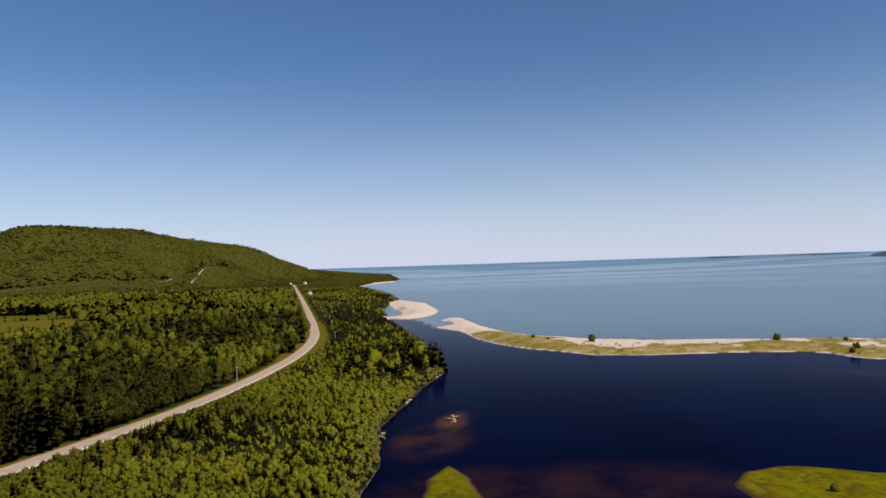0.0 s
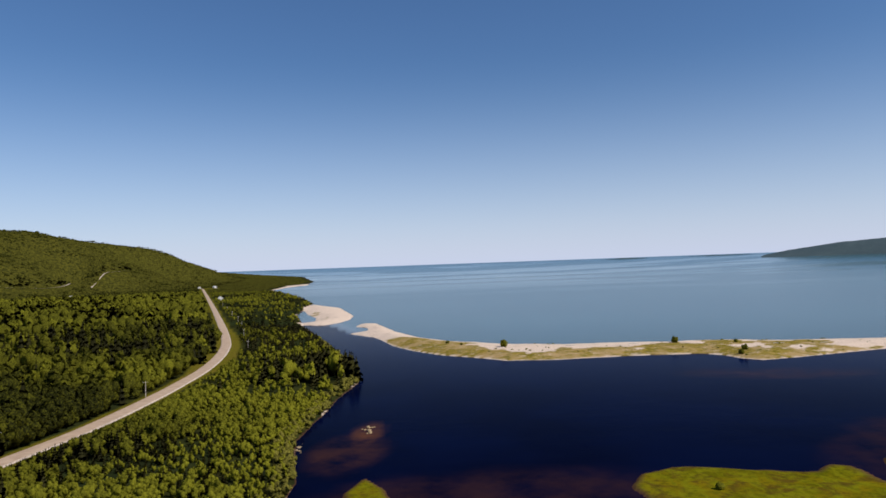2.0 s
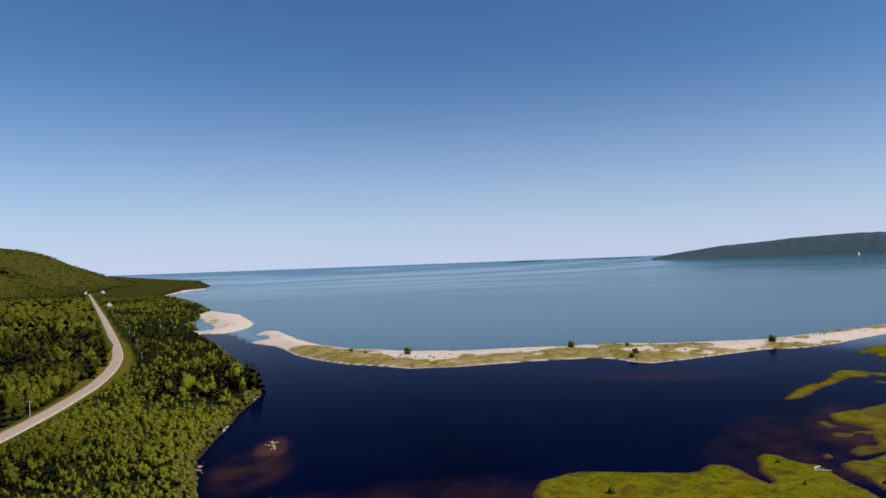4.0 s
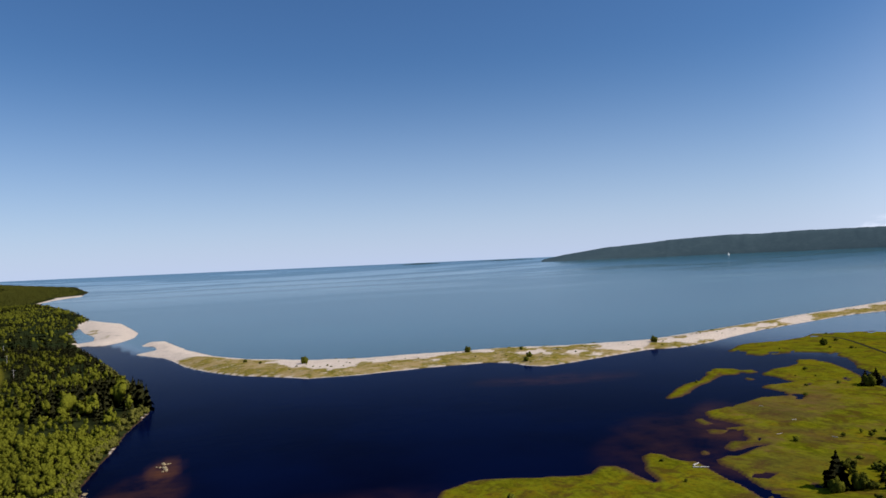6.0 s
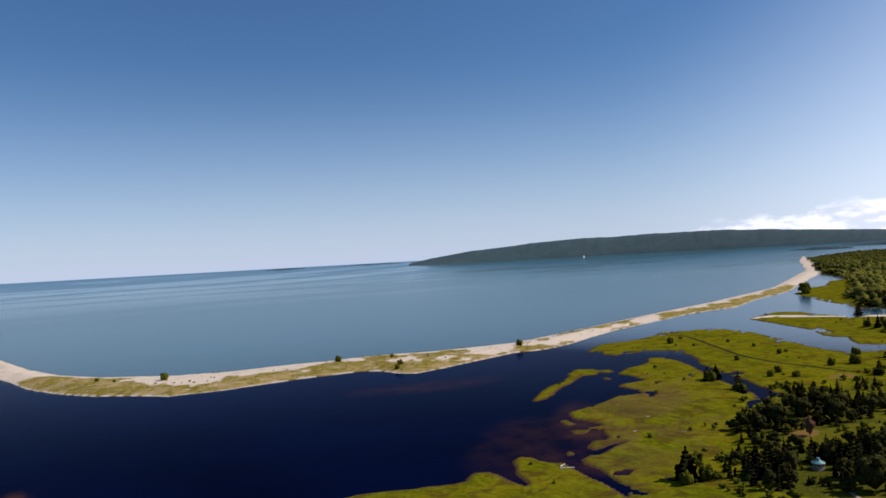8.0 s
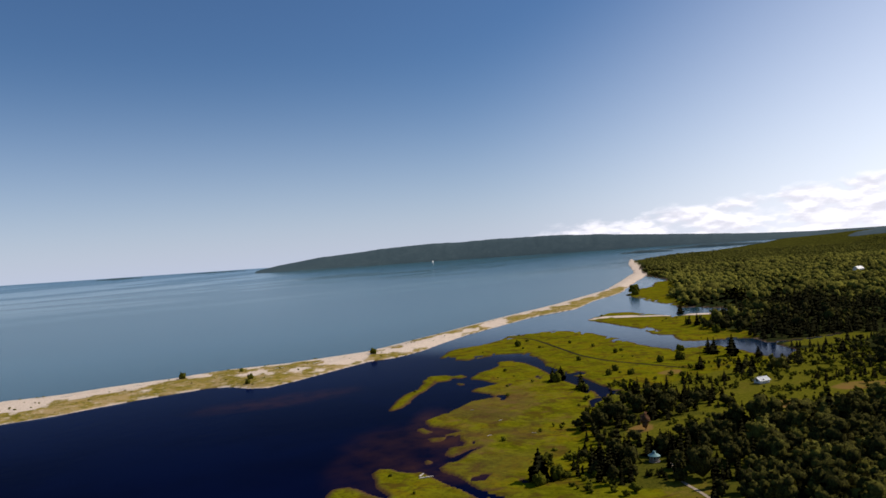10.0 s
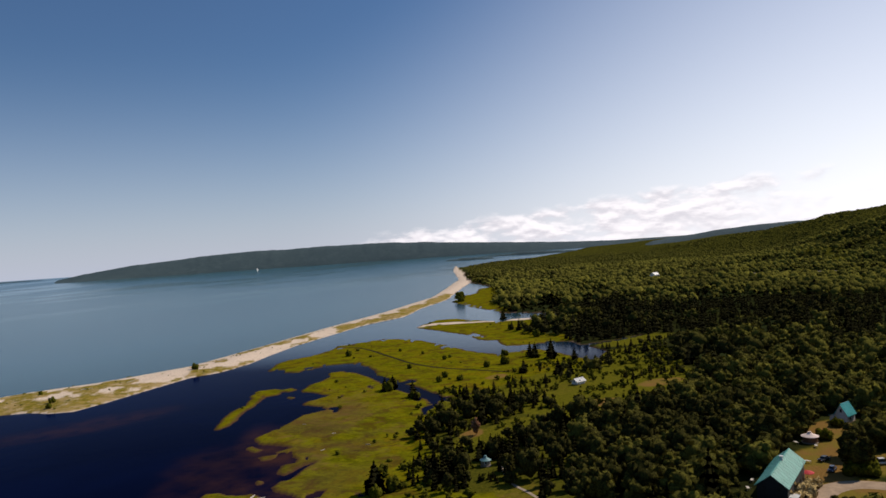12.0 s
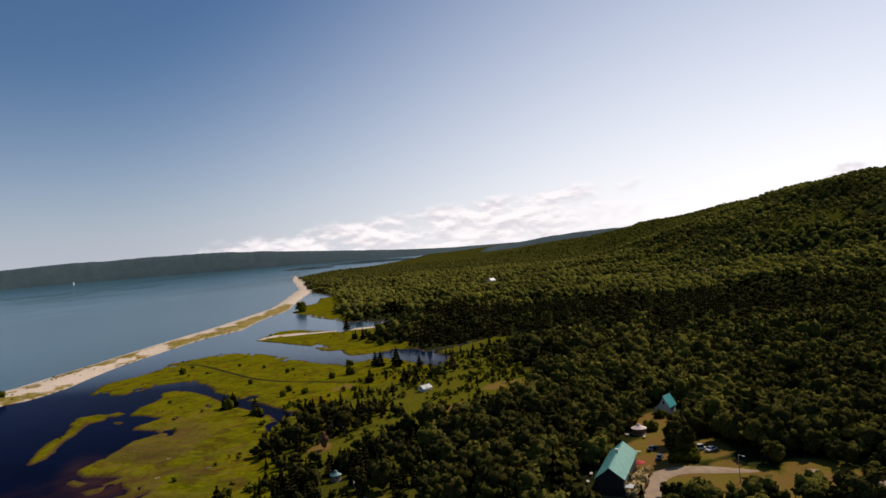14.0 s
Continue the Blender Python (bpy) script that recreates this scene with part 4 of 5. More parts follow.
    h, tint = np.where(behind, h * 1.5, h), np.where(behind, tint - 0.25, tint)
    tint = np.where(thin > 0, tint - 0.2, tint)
    h = np.where(belt, h * np.where(r > 1500, 2.4, 1.25), h) * (1 + 0.35 * fen * (s["main"] < 60))
    ok &= (h > 1.0) & (rng.random(count) < keep)
    girth = rng.uniform(0.75, 1.15, count) * np.where(west | spruce, 1.0, np.where(thin > 0, 1.15, 1.38)) * np.where((h < 4) & ~west, 1.25, 1.0)
    table = np.column_stack([x, y, s["z"] - 0.15, h, girth, tint])
    return table[ok & ~spruce], table[ok & spruce]


west_near = grow(8600, -41, 3, 95, 235)
west_mid = grow(7000, -40, 2, 235, 540)
west_far = grow(15000, -40, -2, 540, 1500)
west_hill = grow(22000, -40, -4, 1500, 2900)
east_near = grow(4000, 40, 116, 105, 270)
east_mid = grow(6200, 44, 116, 270, 560)
east_far = grow(24000, 55, 116, 560, 1500)
east_hill = grow(11000, 62, 116, 1500, 2450)


def crown_mesh(name, shape, mat, shift=0.0):
    v, f, t, nv = shape
    t = np.clip(t + shift, 0, 1)
    me = bpy.data.meshes.new(name)
    fill_mesh(me, v, f, True)
    me.normals_split_custom_set_from_vertices(nv.astype(np.float32))
    me.attributes.new("tint", "FLOAT", "POINT").data.foreach_set("value", t.astype(np.float32))
    me.materials.append(mat)
    return me


def trunk_mesh(taper, limbs):
    """A tapered stem one metre tall with a few limbs."""
    bm = bmesh.new()
    bmesh.ops.create_cone(bm, cap_ends=True, segments=6, radius1=0.022, radius2=0.022 * taper, depth=0.8, matrix=Matrix.Translation((0, 0, 0.4)))
    for k in range(limbs):
        a = k * 2.4
        m = pose(0, 0, 0.3 + 0.1 * k, 0, 0, math.degrees(a)) @ pose(0, 0, 0, 0, 50) @ Matrix.Translation((0, 0, 0.12))
        bmesh.ops.create_cone(bm, cap_ends=True, segments=4, radius1=0.009, radius2=0.003, depth=0.24, matrix=m)
    me = bpy.data.meshes.new("trunk")
    bm.to_mesh(me)
    bm.free()
    me.materials.append(BARK)
    return me


BROAD_MESHES = [crown_mesh("crown", broad_crown(420, rng, w, 0.1, 12), LEAF) for w in (0.32, 0.38, 0.28, 0.35)]
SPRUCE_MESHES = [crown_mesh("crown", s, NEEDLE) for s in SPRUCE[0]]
# crowns with the east side's backlit shade put into a darker tint
SHADE_MESHES = [crown_mesh("crown", broad_crown(420, rng, w, 0.1, 12), WARM_LEAF, -0.35) for w in (0.31, 0.36, 0.28)]
BUSH_MESHES = [crown_mesh("crown", broad_crown(160, rng, w, 0.02, 7, True), LEAF) for w in (0.7, 0.85)]
BROAD_TRUNK, SPRUCE_TRUNK = trunk_mesh(0.35, 4), trunk_mesh(0.2, 0)


def tree(kind, x, y, z, h, girth, label, group, shade=False):
    """One standing tree or bush with its stem and crown."""
    crowns, stem = {"broadleaf_tree": (BROAD_MESHES, BROAD_TRUNK), "spruce_tree": (SPRUCE_MESHES, SPRUCE_TRUNK), "bush": (BUSH_MESHES, BROAD_TRUNK)}[kind]
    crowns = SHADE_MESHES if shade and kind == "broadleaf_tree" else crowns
    top = tagged(new(kind), label, "bush" if kind == "bush" else "tree", group)
    top.matrix_world = pose(UNIT * x, UNIT * y, UNIT * z, 0, 0, random.uniform(0, 360)) @ Matrix.Diagonal((UNIT * h * girth, UNIT * h * girth, UNIT * h, 1))
    for name, me in (("trunk", stem), ("crown", random.choice(crowns))):
        p = new(name, me)
        p.parent = top
    return top


def split(tables, count):
    """The trees that stand nearest to the camera's place become single things."""
    out = []
    for t in tables:
        order = np.argsort(np.hypot(t[:, 0], t[:, 1]))
        out.append((t[order[:count]], t[order[count:]]))
    return out


(wb, west_broad), (ws, west_spruce) = split(west_near, 60)
(eb, east_broad), (es, east_spruce) = split(east_near, 60)
for t, kind, label, group in ((wb, "broadleaf_tree", "young bright green broadleaf tree above the lagoon shore", "young trees by the lagoon"),
                              (ws, "spruce_tree", "dark green spruce among young broadleaf trees", "spruces by the lagoon"),
                              (eb, "broadleaf_tree", "full broadleaf tree near the houses, darkened as if backlit", "trees round the houses"),
                              (es, "spruce_tree", "dark green pointed spruce at the marsh edge", "spruces at the marsh edge")):
    for x, y, z, h, g, _ in t:
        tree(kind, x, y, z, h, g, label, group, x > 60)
for side, near_b, near_s, rest in (("west", west_broad, west_spruce, (west_mid, west_far, west_hill)), ("east", east_broad, east_spruce, (east_mid, east_far, east_hill))):
    lots = [(near_b, near_s), *rest]
    foliage = LEAF if side == "west" else WARM_LEAF
    words = ("near the water", "beyond the road" if side == "west" else "behind the houses", "on the plain", "on the far hills")
    for k, (bl, sl) in enumerate(lots):
        # haze's evening of tone over the far woods is put into the tint
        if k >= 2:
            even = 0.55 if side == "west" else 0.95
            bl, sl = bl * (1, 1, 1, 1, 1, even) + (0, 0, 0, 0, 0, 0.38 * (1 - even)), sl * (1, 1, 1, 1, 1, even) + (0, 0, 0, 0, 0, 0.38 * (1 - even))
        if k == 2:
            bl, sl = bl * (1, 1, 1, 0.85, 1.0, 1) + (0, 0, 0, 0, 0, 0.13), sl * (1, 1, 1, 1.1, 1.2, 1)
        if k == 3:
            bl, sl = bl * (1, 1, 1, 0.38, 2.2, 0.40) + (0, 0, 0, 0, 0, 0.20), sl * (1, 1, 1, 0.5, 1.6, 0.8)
        # backlit shade of the near east and lit far crowns put into the tint
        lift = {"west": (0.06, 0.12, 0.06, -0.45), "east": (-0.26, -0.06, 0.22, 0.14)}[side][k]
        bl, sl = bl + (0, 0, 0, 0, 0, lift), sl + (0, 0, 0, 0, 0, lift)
        if k == 0:
            low = bl[:, 3] < 2.7
            woods("scrub", "low bright green scrub " + words[k], bl[low], SCRUB, LEAF)
            tall = bl[:, 3] > 5.2
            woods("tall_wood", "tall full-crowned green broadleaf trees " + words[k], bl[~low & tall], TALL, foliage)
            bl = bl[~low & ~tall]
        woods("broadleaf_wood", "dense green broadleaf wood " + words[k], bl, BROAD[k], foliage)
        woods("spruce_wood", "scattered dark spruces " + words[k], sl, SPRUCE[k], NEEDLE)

# trees and bushes that stand alone on the spit and the marsh
LONE = [("bush", 71, 344, 3.2), ("bush", 152, 326, 2.7), ("bush", 168, 291, 2.2), ("bush", 246, 294, 2.7),
        ("bush", 178, 316, 1.5), ("bush", 162.5, 284, 1.8), ("bush", 46, 371, 1.4), ("bush", 52, 360, 1.1), ("spruce_tree", 226, 161, 5.2), ("spruce_tree", 228, 158.5, 5.8), ("spruce_tree", 223.5, 160, 4.2), ("spruce_tree", 217, 142, 6.5), ("bush", 224.5, 158.5, 3.6), ("bush", 229.5, 160, 3.4), ("bush", 216, 140.5, 3.0),
        ("spruce_tree", 214, 139, 4.0), ("bush", 301, 237, 3.0), ("spruce_tree", 309, 244, 2.8), ("spruce_tree", 307, 122, 9.5), ("spruce_tree", 309, 131, 7.5),
        ("spruce_tree", 312, 135, 7.0), ("bush", 313, 149, 2.6), ("bush", 281, 143, 2.6), ("bush", 290, 138, 3.2), ("bush", 272, 179, 2.0), ("bush", 320, 216, 1.5),
        ("bush", 298, 175, 2.0), ("bush", 245, 147, 2.2), ("spruce_tree", 305, 110, 5.5), ("bush", 313, 197, 1.5), ("spruce_tree", 124, 93, 7.5), ("bush", 127, 90, 3.0),
        ("bush", 121, 91, 2.6), ("broadleaf_tree", 645, 355, 11), ("broadleaf_tree", 652, 360, 10), ("bush", 640, 352, 6), ("spruce_tree", 480, 228, 9), ("spruce_tree", 474, 226, 8),
        ("spruce_tree", 261, 101, 7), ("spruce_tree", 266, 98, 6.5), ("bush", 255, 150, 2.4), ("bush", 250, 140, 2.0), ("spruce_tree", 270, 120, 6), ("bush", 380, 160, 4), ("bush", 410, 190, 3)]
for kind, x, y, h in LONE:
    words = {"bush": "low dark green bush standing alone on open ground", "spruce_tree": "lone dark spruce standing on the marsh grass",
             "broadleaf_tree": "round broadleaf tree on a grassy islet"}[kind]
    tree(kind, x, y, float(land_z(x, y)[0]) - 0.1, h, {"bush": 0.72, "spruce_tree": 1.6}.get(kind, 1.25), words, "lone trees of the marsh")

# bushes crowding the lagoon's wooded bank
bank_x, bank_y = scatter(9000, -14, 2, 110, 420)
bank = ground_at(bank_x, bank_y)
ok = (bank["main"] > 0.25) & (bank["main"] < 4.5) & (bank["z"] > 0.1)
shore_bush = np.column_stack([bank_x, bank_y, bank["z"] - 0.1, rng.uniform(1.0, 2.3, 9000), rng.uniform(1.2, 1.7, 9000), rng.uniform(0.75, 1.2, 9000)])[ok]
woods("shore_bushes", "bright green bushes crowding the lagoon bank", shore_bush, SCRUB, WARM_LEAF)

# low shrubs and tussocks, too many to count, on the spit and over the marsh
a = rng.uniform(0, 1, (2600, 2)) * (560, 260) + (0, 90)
s = ground_at(a[:, 0], a[:, 1])
ok = ((s["spit"] > 4) & (s["main"] < -5) & (grain(a[:, 0], a[:, 1], 14, 81) > 0.02)) | ((s["marsh"] > 2) & (s["main"] < 0) & (grain(a[:, 0], a[:, 1], 25, 82) > 0.12) & (rng.random(2600) < 0.22) & (s["z"] > 0.1))
thicket = rng.uniform(0, 1, (1500, 2)) * (240, 100) + (120, 40)
near = ground_at(thicket[:, 0], thicket[:, 1])
good = (inside_distance(thicket[:, 0], thicket[:, 1], OPEN_WOOD) > -4) & (grain(thicket[:, 0], thicket[:, 1], 12, 83) > -0.05) & (near["z"] > 0.3) & (near["cut"] < 0.1)
woods("meadow_shrubs", "green shrubs scattered over the rough meadow", np.column_stack([thicket, near["z"] - 0.1, rng.uniform(0.7, 2.2, 1500), rng.uniform(1.2, 2.0, 1500), rng.uniform(0.0, 0.8, 1500)])[good], SCRUB, LEAF)
sandy = s["spit"] > 0
tuft = np.column_stack([a, s["z"] - 0.05, rng.uniform(0.5, 1.5, 2600) * np.where(sandy, 0.42, 1.0), rng.uniform(1.2, 2.2, 2600) * np.where(sandy, 1.6, 1.0), rng.uniform(0.1, 0.7, 2600) + 0.3 * sandy])[ok]
woods("low_shrubs", "low dark shrubs scattered over sand and marsh", tuft, BROAD[2], LEAF)


# ---- houses and small things, in metres; only their places are in plan units ----
def spot(x, y, turn=0, lift=0.0):
    """The pose of a thing that stands on the ground at a place of the plan."""
    return pose(UNIT * x, UNIT * y, UNIT * float(land_z(x, y)[0]) + lift, 0, 0, turn)


def part(name, bm, mat, parent, label=""):
    """Links a bmesh as one mesh under a thing or one of its parts."""
    me = bpy.data.meshes.new(name)
    bm.normal_update()
    bm.to_mesh(me)
    bm.free()
    me.materials.append(mat)
    ob = new(name, me)
    ob.parent = parent
    return tagged(ob, label)


def box(sx, sy, sz, x=0, y=0, z=0, bevel=0.0, m=None):
    """A block that stands on z, centred on x and y."""
    bm = bmesh.new()
    bmesh.ops.create_cube(bm, size=1, matrix=Matrix.Translation((x, y, z + sz / 2)) @ Matrix.Diagonal((sx, sy, sz, 1)))
    if bevel:
        bmesh.ops.bevel(bm, geom=bm.edges[:], offset=bevel, segments=1, affect="EDGES")
    if m is not None:
        bm.transform(m)
    return bm


def round_body(profile, segments=20):
    """A body of revolution from (radius, height) pairs."""
    bm = bmesh.new()
    rings = [[bm.verts.new((r * math.cos(2 * math.pi * k / segments), r * math.sin(2 * math.pi * k / segments), z)) for k in range(segments)] for r, z in profile]
    for a, b in zip(rings, rings[1:]):
        for k in range(segments):
            bm.faces.new((a[k], a[(k + 1) % segments], b[(k + 1) % segments], b[k]))
    bm.faces.new(rings[0][::-1])
    bm.faces.new(rings[-1])
    return bm


def extrude(outline, y0, y1):
    """A prism with its outline in x and z."""
    bm = bmesh.new()
    a = [bm.verts.new((x, y0, z)) for x, z in outline]
    b = [bm.verts.new((x, y1, z)) for x, z in outline]
    bm.faces.new(a)
    bm.faces.new(b[::-1])
    for k in range(len(a)):
        j = (k + 1) % len(a)
        bm.faces.new((a[j], a[k], b[k], b[j]))
    bmesh.ops.recalc_face_normals(bm, faces=bm.faces[:])
    return bm


def steel_look(color):
    def build(n):
        at = n.add("ShaderNodeTexCoord").outputs["Object"]
        w = n.add("ShaderNodeTexWave", {"Vector": at, "Scale": 2.2, "Distortion": 0.0})
        w.bands_direction = "Y"
        stain = n.noise(at, 0.5, 4)
        c = n.mix(n.ramp(stain, 0.35, 0.7), tuple(k * 0.8 for k in color), color)
        return principled(n, c, 0.45, w.outputs["Fac"], 0.5, 0.04)
    return build


TEAL = material("teal_sheet_steel", steel_look((0.11, 0.38, 0.30)))
TEAL_BRIGHT = material("turquoise_sheet_steel", steel_look((0.05, 0.42, 0.42)))
PALE_STEEL = material("pale_sheet_steel", steel_look((0.75, 0.74, 0.70)))
GREY_STEEL = material("blue_grey_sheet_steel", steel_look((0.16, 0.33, 0.33)))
DARK_BOARD = plain("dark_boarding", (0.036, 0.029, 0.024), 0.85, 0.3, 2)
WHITE_BOARD = plain("white_boarding", (0.72, 0.71, 0.68), 0.7, 0.12, 2)
TRIM = plain("white_trim", (0.78, 0.78, 0.75), 0.6, 0.1, 4)
CANVAS = plain("weathered_canvas", (0.86, 0.70, 0.60), 0.85, 0.15, 1.2)
BROWN_WALL = plain("brown_lattice_wall", (0.22, 0.12, 0.07), 0.85, 0.3, 2.5)
WOOD = plain("grey_wood", (0.34, 0.28, 0.22), 0.9, 0.3, 3)
PALE_WOOD = plain("bleached_driftwood", (0.62, 0.56, 0.48), 0.9, 0.2, 3)
RED_CLOTH = plain("red_cloth", (0.55, 0.03, 0.035), 0.8, 0.15, 3)
PAINT_DARK = plain("dark_car_paint", (0.02, 0.022, 0.028), 0.3, 0.15, 2)
PAINT_BLUE = plain("slate_blue_car_paint", (0.05, 0.07, 0.12), 0.3, 0.15, 2)
PAINT_WHITE = plain("white_car_paint", (0.75, 0.75, 0.74), 0.3, 0.08, 2)
RUBBER = plain("rubber", (0.02, 0.02, 0.02), 0.9, 0.2, 5)
GLASS = material("window_glass", lambda n: principled(n, (0.02, 0.025, 0.03), 0.08))
STONE = plain("pale_stone", (0.34, 0.25, 0.13), 0.9, 0.3, 1.5)
SPHERE_GREY = plain("grey_metal", (0.45, 0.46, 0.47), 0.5, 0.15, 4, 0.6)


def window(parent, w, h, m, frame_mat=None):
    """A framed pane set proud of the wall; m carries it from the wall's face."""
    f = part("window", box(w + 0.24, 0.08, h + 0.24, m=m), frame_mat or TRIM, parent, "dark wooden window frame" if frame_mat else "white-painted window frame")
    part("pane", box(w, 0.1, h, 0, 0, 0.12, m=m), GLASS, f)


def house(name, label, x, y, turn, length, width, eave, rise, wall_mat, roof_mat, storeys=2, chimney=None, frame_mat=None):
    """A gabled house; its ridge runs along its own y."""
    top = tagged(new(name), label, "house")
    top.matrix_world = spot(x, y, turn, -0.1)
    w, l = width / 2, length / 2
    part("wall", extrude([(-w, 0), (w, 0), (w, eave), (0, eave + rise), (-w, eave)], -l, l), wall_mat, top)
    part("foundation", box(width + 0.2, length + 0.2, 0.45), STONE, top)
    over, th = 0.5, 0.14
    k = rise / w
    for s in (-1, 1):
        outl = [(0, eave + rise + 0.05), (s * (w + over), eave - over * k + 0.05), (s * (w + over), eave - over * k + 0.05 + th), (0, eave + rise + 0.05 + th)]
        slope = part("roof", extrude(outl, -l - over, l + over), roof_mat, top)
        for g in range(-int(l), int(l) + 1, 2):
            rib = [(0, eave + rise + 0.05 + th), (s * (w + over), eave - over * k + 0.05 + th), (s * (w + over), eave - over * k + 0.10 + th), (0, eave + rise + 0.10 + th)]
            part("seam", extrude(rib, g - 0.03, g + 0.03), roof_mat, slope)
    part("ridge_cap", box(0.4, length + 2 * over, 0.1, 0, 0, eave + rise + 0.15, 0.03), roof_mat, top)
    for s in (-1, 1):
        face = pose(0, s * l, 0, 0, 0, 0 if s < 0 else 180)
        for lv in range(storeys):
            for dx in ((-w * 0.45, w * 0.45) if width > 5 else (0,)):
                window(top, 0.8, 1.2, face @ Matrix.Translation((dx, -0.02, 1.1 + lv * 2.7)), frame_mat)
        side = pose(s * w, 0, 0, 0, 0, 90 * s)
        for q in range(max(1, int(length // 4))):
            window(top, 0.9, 1.2, side @ Matrix.Translation((-l + 2 + q * 4, -0.02, 1.1)), frame_mat)
    d = part("door", box(0.95, 0.1, 2.05, w * 0.05, -l - 0.04, 0.45), frame_mat or TRIM, top)
    part("door_handle", box(0.05, 0.08, 0.12, w * 0.05 + 0.35, -l - 0.12, 1.4), SPHERE_GREY, d)
    if chimney is not None:
        c = part("chimney", box(0.75, 0.75, 1.6, 0.0, chimney, eave + rise - 0.5, 0.04), TRIM, top, "white plastered chimney")
        part("cap", box(0.95, 0.95, 0.12, 0.0, chimney, eave + rise + 1.1), TRIM, c)
    return top


big = house("barn_house", "long dark-boarded barn house with teal steel roof", 145, 10.9, -95.5, 25, 7.4, 5.4, 2.8, DARK_BOARD, TEAL, 2, 1.5, DARK_BOARD)
part("lean_to_roof", box(2.2, 4.0, 0.14, 4.9, -10.2, 2.8), PALE_STEEL, big, "pale metal lean-to roof")
for px, py in ((5.8, -12.0), (5.8, -8.4)):
    part("post", box(0.16, 0.16, 2.9, px, py), WOOD, big)
cottage = house("white_house", "white gabled cottage with turquoise steel roof", 203, 0.6, -114, 5.8, 4.2, 3.4, 3.3, WHITE_BOARD, TEAL_BRIGHT, 2)
part("side_room", extrude([(-4.2, 0), (-2.1, 0), (-2.1, 3.2), (-4.2, 2.1)], -2.6, 2.6), WHITE_BOARD, cottage)
part("side_roof", extrude([(-4.5, 2.05), (-2.08, 3.32), (-2.08, 3.46), (-4.5, 2.19)], -2.9, 2.9), GREY_STEEL, cottage, "grey sheet lean-to roof")
house("cabin", "small low cabin with pale sheet roof in a dry clearing", 242, 86, 66, 5.8, 4.0, 1.8, 1.3, WHITE_BOARD, PALE_STEEL, 1)


def round_hut(name, label, x, y, r, wall_h, roof_h, wall_mat, roof_mat, door_mat, windows):
    """A round hut with a conical roof, a crown ring and a door."""
    top = tagged(new(name), label, "hut")
    top.matrix_world = spot(x, y, 150, -0.05)
    part("deck", round_body([(r + 0.35, 0), (r + 0.35, 0.25)]), WOOD, top)
    part("wall", round_body([(r, 0.25), (r, wall_h)]), wall_mat, top)
    roof = part("roof", round_body([(r + 0.45, wall_h - 0.15), (r + 0.45, wall_h), (r * 0.55, wall_h + roof_h * 0.55), (0.5, wall_h + roof_h), (0.4, wall_h + roof_h)]), roof_mat, top)
    part("crown_ring", round_body([(0.55, wall_h + roof_h - 0.05), (0.5, wall_h + roof_h + 0.25), (0.15, wall_h + roof_h + 0.4)], 12), roof_mat, roof)
    part("door", box(1.0, 0.14, 1.75, 0, -r + 0.02, 0.25), door_mat, top)
    for a in windows:
        window(top, 0.7, 0.8, pose(0, 0, 0.9, 0, 0, a) @ Matrix.Translation((0, -r - 0.02, 0)))
    return top


round_hut("yurt", "round yurt with pale canvas cone roof and brown wall", 181.3, 7.7, 2.3, 2.2, 1.1, BROWN_WALL, CANVAS, WOOD, ())
round_hut("round_hut", "small round hut with blue-grey cone roof", 145.5, 75.7, 1.5, 2.1, 1.1, WOOD, GREY_STEEL, TRIM, (70, 150, 230, 300))


def car(label, x, y, turn, paint, tall=1.45):
    top = tagged(new("parked_car"), label, "car", "cars in the yard")
    top.matrix_world = spot(x, y, turn)
    part("body", box(1.75, 4.4, 0.6, 0, 0, 0.32, 0.14), paint, top)
    bm = box(1.5, 2.5, tall - 0.92, 0, -0.2, 0.9)
    for v in bm.verts:
        if v.co.z > 1.1:
            v.co.x *= 0.82
            v.co.y = -0.2 + (v.co.y + 0.2) * 0.68
    cab = part("cabin", bm, GLASS, top, "dark glazed cabin")
    part("car_roof", box(1.26, 1.75, 0.07, 0, -0.2, tall - 0.04, 0.02), paint, cab)
    for sx in (-0.82, 0.82):
        for sy in (-1.35, 1.35):
            m = pose(sx, sy, 0.33, 0, 90)
            bm = bmesh.new()
            bmesh.ops.create_cone(bm, cap_ends=True, segments=14, radius1=0.33, radius2=0.33, depth=0.22, matrix=m)
            wh = part("wheel", bm, RUBBER, top)
            bm = bmesh.new()
            bmesh.ops.create_cone(bm, cap_ends=True, segments=10, radius1=0.2, radius2=0.2, depth=0.24, matrix=m)
            part("rim", bm, SPHERE_GREY, wh)
        part("headlight", box(0.3, 0.08, 0.16, sx * 0.75, 2.2, 0.62), TRIM, top)
    return top


car("dark parked car on the sandy yard", 167.2, 4.4, 60, PAINT_DARK)
car("slate blue parked car on the sandy yard", 160.5, 2.7, 80, PAINT_BLUE)
car("white parked van by the trees", 167.5, -6.1, 30, PAINT_WHITE, 1.9)
car("white parked car by the trees", 166.8, -8.6, 50, PAINT_WHITE)


